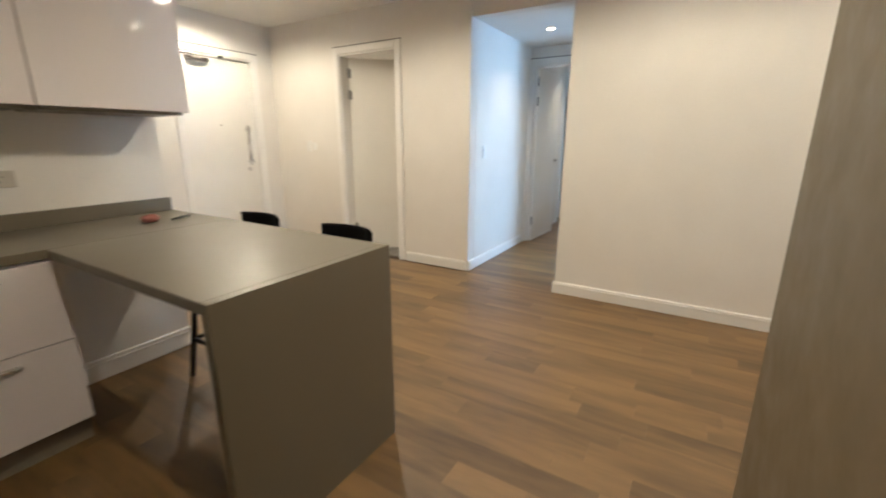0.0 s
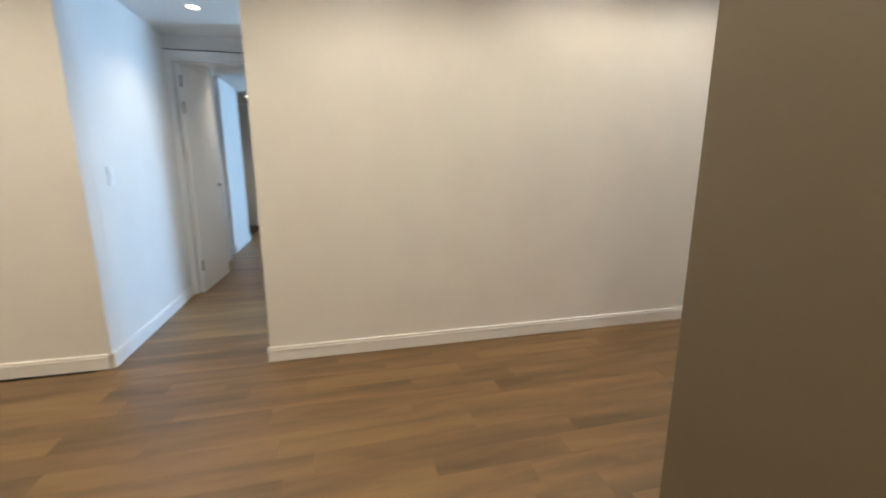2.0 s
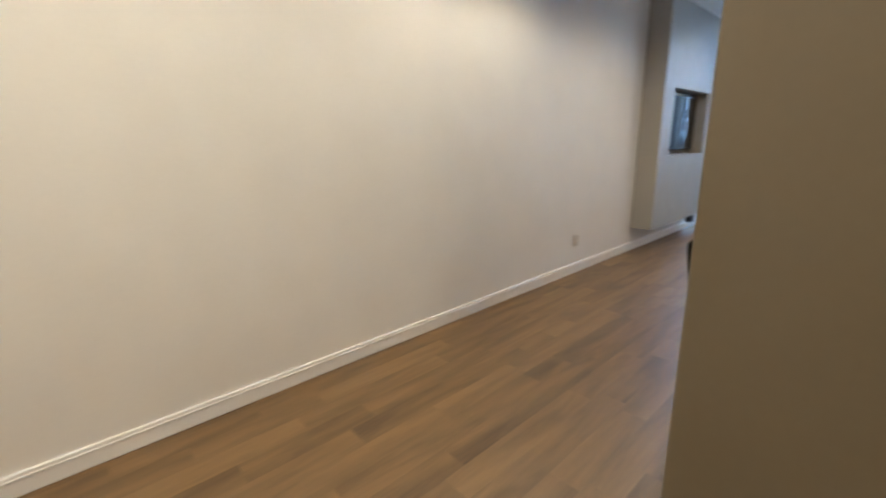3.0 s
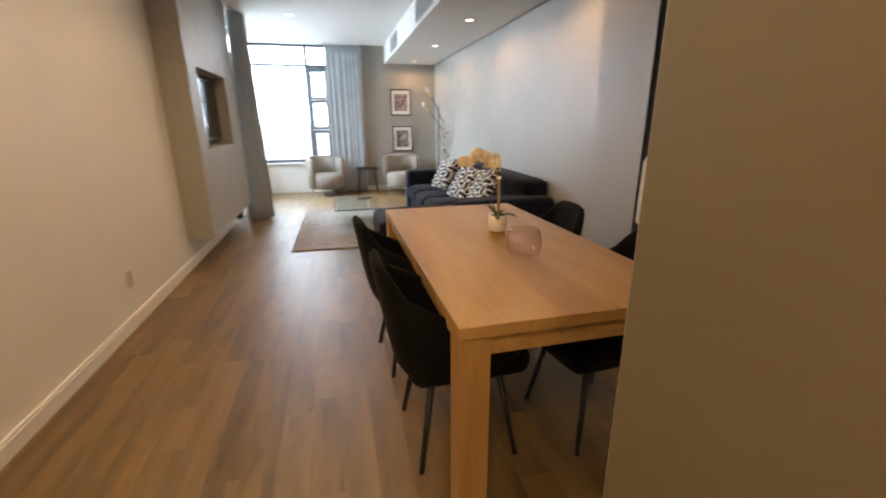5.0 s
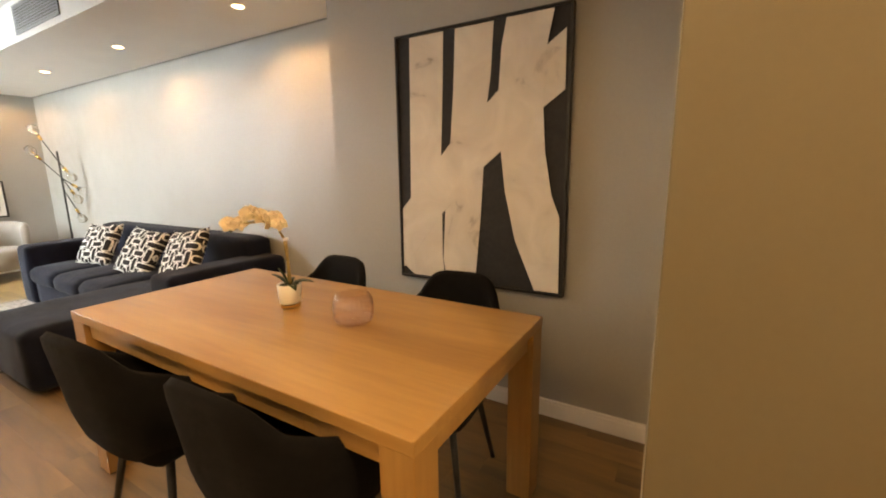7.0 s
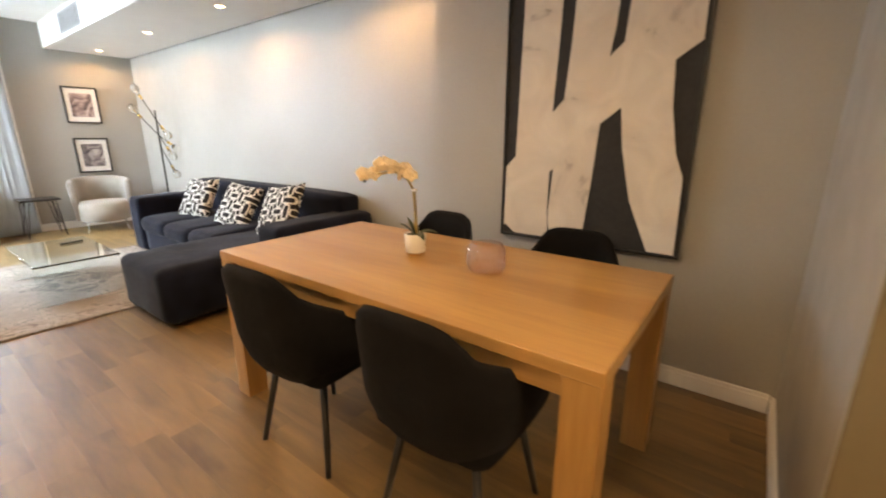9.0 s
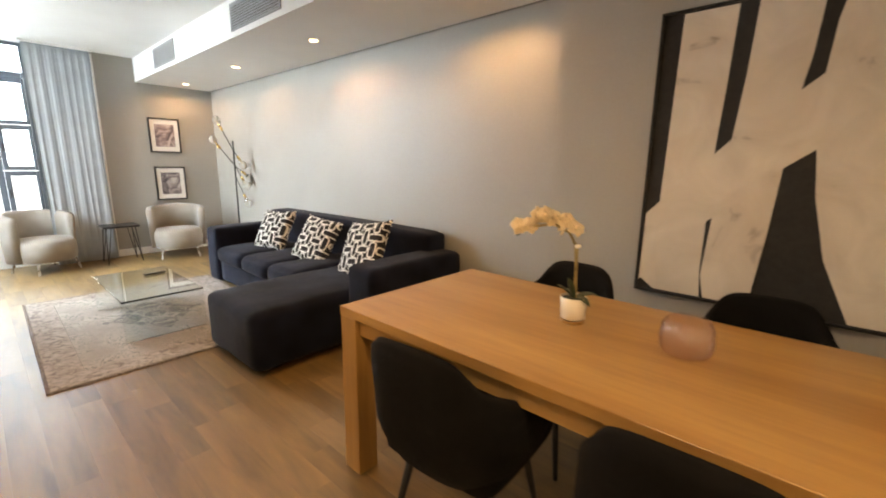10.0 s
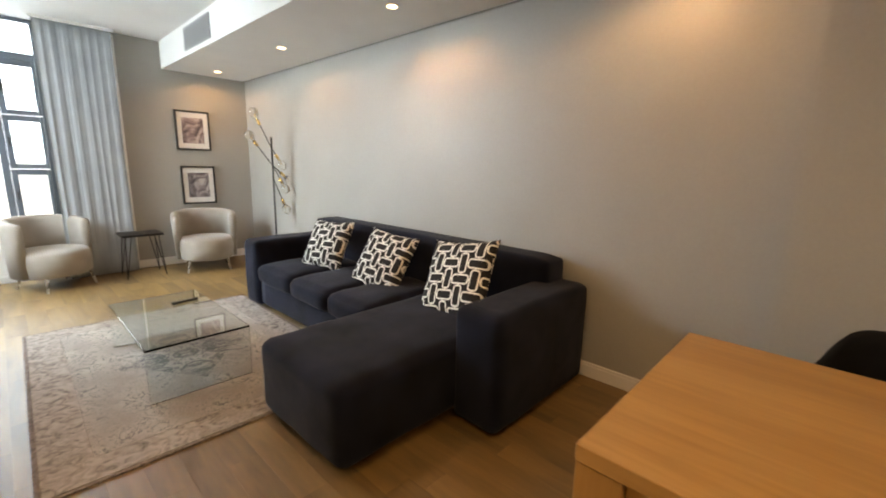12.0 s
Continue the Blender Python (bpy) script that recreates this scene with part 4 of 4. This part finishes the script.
band([(0.088, 0.995), (0.311, 0.995), (0.302, 0.758), (0.287, 0.514), (0.178, 0.418), (0.069, 0.339)], 0)
band([(0.385, 0.995), (0.61, 0.995), (0.595, 0.81), (0.575, 0.708), (0.35, 0.563), (0.373, 0.775)], 0.0013)
band([(0.014, 0.042), (0.083, 0.095), (0.292, 0.293), (0.291, 0.105), (0.304, 0.005), (0.083, 0.005)], 0.0026)
band([(0.316, 0.311), (0.559, 0.48), (0.541, 0.27), (0.508, 0.005), (0.32, 0.005), (0.297, 0.088)], 0.0039)
band([(0.01, 0.297), (0.287, 0.518), (0.347, 0.565), (0.646, 0.755), (0.66, 0.532), (0.559, 0.474), (0.32, 0.302), (0.286, 0.281), (0.082, 0.092), (0.007, 0.033)], 0.0052)
band([(0.87, 0.872), (0.982, 0.927), (0.986, 0.73), (0.873, 0.673)], 0.0065)
band([(0.683, 0.995), (0.923, 0.995), (0.891, 0.879), (0.882, 0.677), (0.897, 0.524), (0.937, 0.368), (0.982, 0.288), (0.989, 0.005), (0.86, 0.005), (0.746, 0.194), (0.685, 0.382), (0.659, 0.532), (0.643, 0.748), (0.657, 0.902)], 0.0078)

# ---- living area ----
tvp = thing("tv_panel", pose(0, 0, 0), "grey floating wall panel with a recess for the television", "wall panel")
PX, PY0, PY1, PZ0 = 0.235, 5.4, 7.3, 0.28
NY0, NY1, NZ0, NZ1 = 5.68, 6.8, 1.1, 1.84
part("lower_panel", bx((0.0005, PY0, PZ0), (PX, PY1, NZ0), 0.002, 1), GREY, tvp)
part("upper_panel", bx((0.0005, PY0, NZ1), (PX, PY1, H - 0.002), 0.002, 1), GREY, tvp)
part("side_panel", bx((0.0005, PY0, NZ0 + 0.0005), (PX, NY0, NZ1 - 0.0005), 0.0, 1), GREY, tvp)
part("side_panel", bx((0.0005, NY1, NZ0 + 0.0005), (PX, PY1, NZ1 - 0.0005), 0.0, 1), GREY, tvp)
part("recess_back", bx((0.0005, NY0 + 0.0005, NZ0 + 0.0005), (0.05, NY1 - 0.0005, NZ1 - 0.0005), 0.0, 1), GREY, tvp)
tv = thing("television", pose(0.05, 0, 0), "black flat television hung inside the panel recess", "television")
part("wall_bracket", bx((0.0005, 6.1, 1.3), (0.02, 6.38, 1.6), 0.002, 1), BLACK, tv)
part("housing", bx((0.021, NY0 + 0.03, NZ0 + 0.05), (0.07, NY1 - 0.03, NZ1 - 0.05), 0.006), BLACK, tv)
part("screen", bx((0.0702, NY0 + 0.042, NZ0 + 0.068), (0.072, NY1 - 0.042, NZ1 - 0.062)), SCREEN, tv, "glossy black screen")

adapter = single("adapter_box", bx((0.13, 6.82, 0.165), (0.2, 6.95, 0.2795), 0.006), BLACK, "small dark adapter box under the grey wall panel", "adapter")


def curtain(name, m, width, height, folds, label, depth=0.05, seed=1):
    """Cloth in soft vertical folds; local x across, front towards -y."""
    c = thing(name, m, label, "curtain")
    rr = random.Random(seed)
    ph = [rr.uniform(0, 6.28) for _ in range(3)]
    n, rows = folds * 10, 14
    bm = bmesh.new()
    front, rear = [], []
    for i in range(n + 1):
        t = i / n
        w = math.sin(t * folds * 2 * math.pi + 1.6 * math.sin(t * 9 + ph[0])) + 0.25 * math.sin(t * folds * 5.3 * math.pi + ph[1])
        fr, re = [], []
        for j in range(rows + 1):
            v = j / rows
            amp = depth * (0.55 + 0.45 * (1 - v)) * (0.8 + 0.3 * math.sin(t * 7 + ph[1]))
            x = t * width + 0.012 * math.sin(v * 4 + t * 20 + ph[2]) * (1 - v)
            y = amp * w
            fr.append(bm.verts.new((x, y - 0.003, v * height + 0.012)))
            re.append(bm.verts.new((x, y + 0.003, v * height + 0.012)))
        front.append(fr)
        rear.append(re)
    for i in range(n):
        for j in range(rows):
            bm.faces.new((front[i][j], front[i + 1][j], front[i + 1][j + 1], front[i][j + 1]))
            bm.faces.new((rear[i][j], rear[i][j + 1], rear[i + 1][j + 1], rear[i + 1][j]))
        bm.faces.new((front[i][0], rear[i][0], rear[i + 1][0], front[i + 1][0]))
        bm.faces.new((front[i][rows], front[i + 1][rows], rear[i + 1][rows], rear[i][rows]))
    part("cloth", bm, CURTAIN, c, smooth=True)
    part("track", bx((-0.02, -0.02, height + 0.013), (width + 0.03, 0.02, H - 0.0005)), TRIM, c, "white ceiling track")
    return c


curtain("curtain", pose(1.36, 9.7, 0), 0.63, H - 0.04, 7, "long grey-blue curtain drawn beside the window", 0.007, 2)
curtain("curtain", pose(0.28, 7.42, 0, 0, 0, 82), 0.36, H - 0.04, 5, "long grey-blue curtain gathered beside the television", 0.15, 5)
structure("trim_curtain_edge", (2.01, YN - 0.02, 0.1), (2.03, YN - 0.0005, H - 0.03), TRIM, "thin white pull cord cover beside the curtain", "trim")


def wall_print(x, z, mat, label):
    p = thing("framed_print", pose(x, YN, z), label, "framed print", "prints on the end wall")
    w, h, f = 0.4, 0.49, 0.02
    for a, b in (((0, -0.028, 0), (w, -0.001, f)), ((0, -0.028, h - f), (w, -0.001, h)), ((0, -0.0275, f), (f, -0.001, h - f)), ((w - f, -0.0275, f), (w, -0.001, h - f))):
        part("frame_bar", bx(a, b, 0.002, 1), BLACK, p)
    part("mat_board", bx((f, -0.012, f), (w - f, -0.001, h - f)), MATBOARD, p, "white mat board")
    part("print", bx((0.075, -0.0135, 0.085), (w - 0.075, -0.0121, h - 0.085)), mat, p, "mauve and grey abstract print")


wall_print(2.56, 1.47, PRINT_A, "black-framed mauve abstract print with a white mat")
wall_print(2.575, 0.775, PRINT_B, "black-framed grey abstract print with a white mat")

sofa = thing("corner_sofa", pose(0, 0, 0), "dark navy velvet corner sofa with a chaise", "sofa")
SX, SB = 2.47, 3.44
part("base", soft_box((SX + 0.01, 5.03, 0.05), (SB - 0.02, 7.36, 0.3), 0.03, 0.0, 6), NAVY, sofa, "", True)
part("backrest", soft_box((3.18, 4.84, 0.06), (SB, 7.58, 0.785), 0.05, 0.008, 8, 0.006), NAVY, sofa, "straight padded back", True)
part("armrest", soft_box((2.47, 4.66, 0.008), (SB - 0.01, 4.96, 0.635), 0.05, 0.006, 7, 0.004), NAVY, sofa, "broad block armrest", True)
part("armrest", soft_box((2.45, 7.34, 0.03), (SB - 0.01, 7.61, 0.635), 0.05, 0.006, 7, 0.004), NAVY, sofa, "broad block armrest", True)
for y0, y1 in ((5.7, 6.165), (6.17, 6.725), (6.73, 7.335)):
    part("seat_cushion", soft_box((SX - 0.02, y0, 0.26), (3.22, y1, 0.43), 0.055, 0.026, 7, 0.009), NAVY, sofa, "loose seat cushion", True)
part("chaise", soft_box((1.775, 4.945, 0.03), (3.2, 5.71, 0.43), 0.06, 0.014, 9, 0.008), NAVY, sofa, "long padded chaise", True)
for x, y in ((1.9, 5.1), (1.9, 5.6), (2.56, 4.8), (3.36, 4.8), (2.56, 7.5), (3.36, 7.5), (2.56, 5.95)):
    part("foot", rod((x, y, 0), (x, y, 0.06), 0.02, 0.026, 12), BLACK, sofa)


def pillow(m, size, label):
    """A scatter cushion with pinched corners; local x across, z up, faces towards -y and +y."""
    n = 20
    bm = bmesh.new()
    sides = []
    for s in (-1, 1):
        g = []
        for i in range(n + 1):
            row = []
            for j in range(n + 1):
                u, v = i / n * 2 - 1, j / n * 2 - 1
                pin = 1 - 0.09 * (1 - u * u) * v * v, 1 - 0.09 * (1 - v * v) * u * u
                th = 0.075 * ((1 - u ** 4) * (1 - v ** 4)) ** 0.6 + 0.006 * noise.noise((u * 2, v * 2, s))
                row.append(bm.verts.new((u * size / 2 * pin[1], s * max(0.001, th), v * size / 2 * pin[0])))
            g.append(row)
        sides.append(g)
        for i in range(n):
            for j in range(n):
                bm.faces.new((g[i][j], g[i + 1][j], g[i + 1][j + 1], g[i][j + 1]))
    bmesh.ops.remove_doubles(bm, verts=bm.verts, dist=0.004)
    p = single("scatter_cushion", bm, LINKS, label, "cushion", "", True, "patterned sofa cushions")
    p.matrix_world = m
    return p


pillow(pose(2.9, 6.87, 0.625, -30, -2, -77), 0.47, "black cushion printed with white links, near the far armrest")
pillow(pose(2.95, 6.13, 0.595, -32, 5, -82), 0.5, "black cushion printed with white links, tilted on the middle seat")
pillow(pose(2.9, 5.31, 0.625, -28, -8, -88), 0.54, "black cushion printed with white links, beside the near armrest")

rug = thing("rug", pose(1.695, 6.765, 0, 0, 0, -1), "faded oriental rug in cream and grey under the table", "rug")
RW, RL = 0.8, 1.115
part("field", bx((-RW + 0.2, -RL + 0.2, 0.0005), (RW - 0.2, RL - 0.2, 0.0125), 0.001, 1), RUGFIELD, rug, "faded cream field with dark florals")
bm = bx((-RW + 0.02, -RL + 0.02, 0.0005), (RW - 0.02, -RL + 0.199, 0.012), 0.001, 1)
bx((-RW + 0.02, RL - 0.199, 0.0005), (RW - 0.02, RL - 0.02, 0.012), 0.001, 1, bm)
bx((-RW + 0.02, -RL + 0.2, 0.0005), (-RW + 0.199, RL - 0.2, 0.012), 0.001, 1, bm)
bx((RW - 0.199, -RL + 0.2, 0.0005), (RW - 0.02, RL - 0.2, 0.012), 0.001, 1, bm)
part("border", bm, RUGBORDER, rug, "worn darker border")
bm = bx((-RW, -RL, 0.0003), (RW, -RL + 0.019, 0.0105), 0.003, 1)
bx((-RW, RL - 0.019, 0.0003), (RW, RL, 0.0105), 0.003, 1, bm)
bx((-RW, -RL + 0.0195, 0.0003), (-RW + 0.019, RL - 0.0195, 0.0105), 0.003, 1, bm)
bx((RW - 0.019, -RL + 0.0195, 0.0003), (RW, RL - 0.0195, 0.0105), 0.003, 1, bm)
part("binding", bm, RUGEDGE, rug, "brown edge binding")

ct = thing("coffee_table", pose(0, 0, 0.0135), "bent clear glass coffee table standing on the rug", "coffee table")
part("top", bx((1.36, 6.16, 0.308), (1.91, 7.2, 0.32), 0.003, 2), TABLEGLASS, ct)
for y in (6.16, 7.188):
    part("side_panel", bx((1.36, y, 0), (1.91, y + 0.012, 0.3075), 0.003, 2), TABLEGLASS, ct)
bm = bx((-0.085, -0.02, 0), (0.085, 0.02, 0.016), 0.005)
rem = thing("remote_control", pose(1.76, 6.92, 0.3342, 0, 0, 8), "slim black remote control on the glass table", "remote control")
part("casing", bm, BLACK, rem)
for k in range(4):
    part("button", bx((-0.06 + k * 0.03, -0.006, 0.0162), (-0.045 + k * 0.03, 0.006, 0.018), 0.001, 1), VENT, rem)


def tub_chair():
    """Round-backed lounge chair; front towards -y."""
    c = thing("tub_chair", pose(1.24, 9.47, 0, 0, 0, 28), "beige velvet tub chair on short metal legs", "armchair", "pair of tub chairs")
    seat = lathe([(0.27, 0.14), (0.3, 0.16), (0.31, 0.29), (0.3, 0.375), (0.27, 0.405), (0.15, 0.42), (0.01, 0.422)], 40)
    part("seat", seat, BEIGE, c, "round padded seat", True)
    n, bm, grid = 40, bmesh.new(), []
    for i in range(n + 1):
        s = i / n * 2 - 1
        a = s * 1.92
        top = 0.735 - 0.05 * abs(s) ** 3
        e = max(0, (abs(s) - 0.93) / 0.07)
        t = 0.075 * (1 - 0.5 * e * e)
        mid = 0.308
        row = []
        for r, z in ((mid - t / 2, 0.2), (mid + t / 2 - 0.01, 0.15), (mid + t / 2 + 0.015, top - 0.06), (mid + t / 2 + 0.005, top - 0.015), (mid, top), (mid - t / 2 + 0.01, top - 0.015), (mid - t / 2, top - 0.06)):
            row.append(bm.verts.new((r * math.sin(a), r * math.cos(a) + 0.02, z)))
        grid.append(row)
    for g0, g1 in zip(grid, grid[1:]):
        for k in range(7):
            bm.faces.new((g0[k], g1[k], g1[(k + 1) % 7], g0[(k + 1) % 7]))
    bm.faces.new(grid[0])
    bm.faces.new(grid[-1])
    part("backrest", bm, BEIGE, c, "curved wrap-around back", True)
    for sx, sy in ((-1, -1), (1, -1), (-1, 1), (1, 1)):
        part("leg", rod((sx * 0.23, sy * 0.22, 0), (sx * 0.2, sy * 0.19, 0.16), 0.011, 0.016, 10), CHROME, c, "polished metal leg")
    return c


tub = tub_chair()
copy_thing(tub, pose(2.66, 9.33, 0, 0, 0, -14))

st = thing("side_table", pose(2.0, 9.45, 0), "small black side table on hairpin legs", "side table")
part("tabletop", bx((-0.2, -0.17, 0.475), (0.2, 0.17, 0.5), 0.004), BLACK, st)
for sx in (-1, 1):
    for sy in (-1, 1):
        bm = rod((sx * 0.19, sy * 0.16, 0), (sx * 0.16, sy * 0.09, 0.475), 0.005, seg=8)
        rod((sx * 0.19, sy * 0.16, 0), (sx * 0.11, sy * 0.14, 0.475), 0.005, seg=8, into=bm)
        part("hairpin_leg", bm, BLACK, st)

lamp = thing("floor_lamp", pose(3.24, 8.62, 0), "black branching floor lamp with clear globe bulbs, unlit", "floor lamp")
part("base", lathe([(0.14, 0), (0.14, 0.012), (0.12, 0.02), (0.01, 0.022)], 32), BLACK, lamp, smooth=True)
part("pole", rod((0, 0, 0.02), (0, 0, 1.63), 0.011, seg=12), BLACK, lamp, smooth=True)


def bulb_arm(base, tip):
    base, tip = Vector(base), Vector(tip)
    arm = part("arm", rod(base, tip, 0.006, seg=8), BLACK, lamp, smooth=True)
    d = (tip - base).normalized()
    part("socket", rod(tip - d * 0.01, tip + d * 0.05, 0.017, seg=12), BRASS, arm, "brass bulb socket", True)
    bm = lathe([(0.012, 0.0), (0.018, 0.02), (0.046, 0.055), (0.052, 0.085), (0.044, 0.115), (0.02, 0.135), (0.002, 0.138)], 20)
    b = part("bulb", bm, BULBGLASS, arm, "clear globe bulb", True)
    b.matrix_local = Matrix.Translation(tip + d * 0.05) @ d.to_track_quat("Z", "Y").to_matrix().to_4x4()
    part("filament", rod(tip + d * 0.06, tip + d * 0.12, 0.003, seg=6), BRASS, arm)


bulb_arm((0.0, 0.0, 1.5), (-0.13, 0.0, 1.77))
bulb_arm((0.0, 0.0, 1.3), (-0.165, 0.02, 1.53))
bulb_arm((0.0, 0.0, 1.5), (0.035, -0.03, 1.42))
bulb_arm((0.0, 0.0, 1.3), (0.1, 0.0, 1.21))
bulb_arm((0.0, 0.0, 1.3), (0.06, -0.05, 1.14))
bulb_arm((0.0, 0.0, 1.15), (0.09, -0.02, 0.89))

# ---- floor planks ----
PW = 0.132
LENGTHS = (0.3, 0.6, 0.6, 0.9, 1.2)
planks = {ln: mesh_of("plank", bx((0.0001, 0.0001, -0.009), (PW - 0.0001, ln - 0.0001, 0), 0.0003, 1), FLOORWOOD) for ln in set(LENGTHS)}
prng = random.Random(11)
x = -0.1
spots, far = [], []
while x < 3.5:
    y = -3.6 - prng.random() * 0.6
    while y < 10.0:
        ln = prng.choice(LENGTHS)
        near = y > -0.6 and x < 2.8 and not (x > 1.8 and 1.0 < y < 1.7)
        (spots if near else far).append((x, y, ln))
        y += ln
    x += PW
spots.sort(key=lambda p: p[1])
far += spots[300:]
for px, py, ln in spots[:300]:
    ob = new("plank", planks[ln])
    ob.location = (px, py, 0)
    ob.parent = sub

verts, faces = [], []
for px, py, ln in far:
    k = len(verts)
    verts += [(px + 0.0003, py + 0.0003, -0.0005), (px + PW - 0.0003, py + 0.0003, -0.0005), (px + PW - 0.0003, py + ln - 0.0003, -0.0005), (px + 0.0003, py + ln - 0.0003, -0.0005)]
    faces.append((k, k + 1, k + 2, k + 3))
for j in range(45):
    px = -0.1 - PW * (j + 1)
    k = len(verts)
    verts += [(px + 0.0003, -1.0, -0.0005), (px + PW - 0.0003, -1.0, -0.0005), (px + PW - 0.0003, 3.4, -0.0005), (px + 0.0003, 3.4, -0.0005)]
    faces.append((k, k + 1, k + 2, k + 3))
for j in range(11):
    px = x + PW * j
    k = len(verts)
    verts += [(px + 0.0003, -1.7, -0.0005), (px + PW - 0.0003, -1.7, -0.0005), (px + PW - 0.0003, 1.2, -0.0005), (px + 0.0003, 1.2, -0.0005)]
    faces.append((k, k + 1, k + 2, k + 3))
me = bpy.data.meshes.new("far_planks")
me.from_pydata(verts, [], faces)
me.materials.append(FARWOOD)
rest_of_floor = tagged(new("planks", me), "", "", "", "stuff")
rest_of_floor.parent = sub
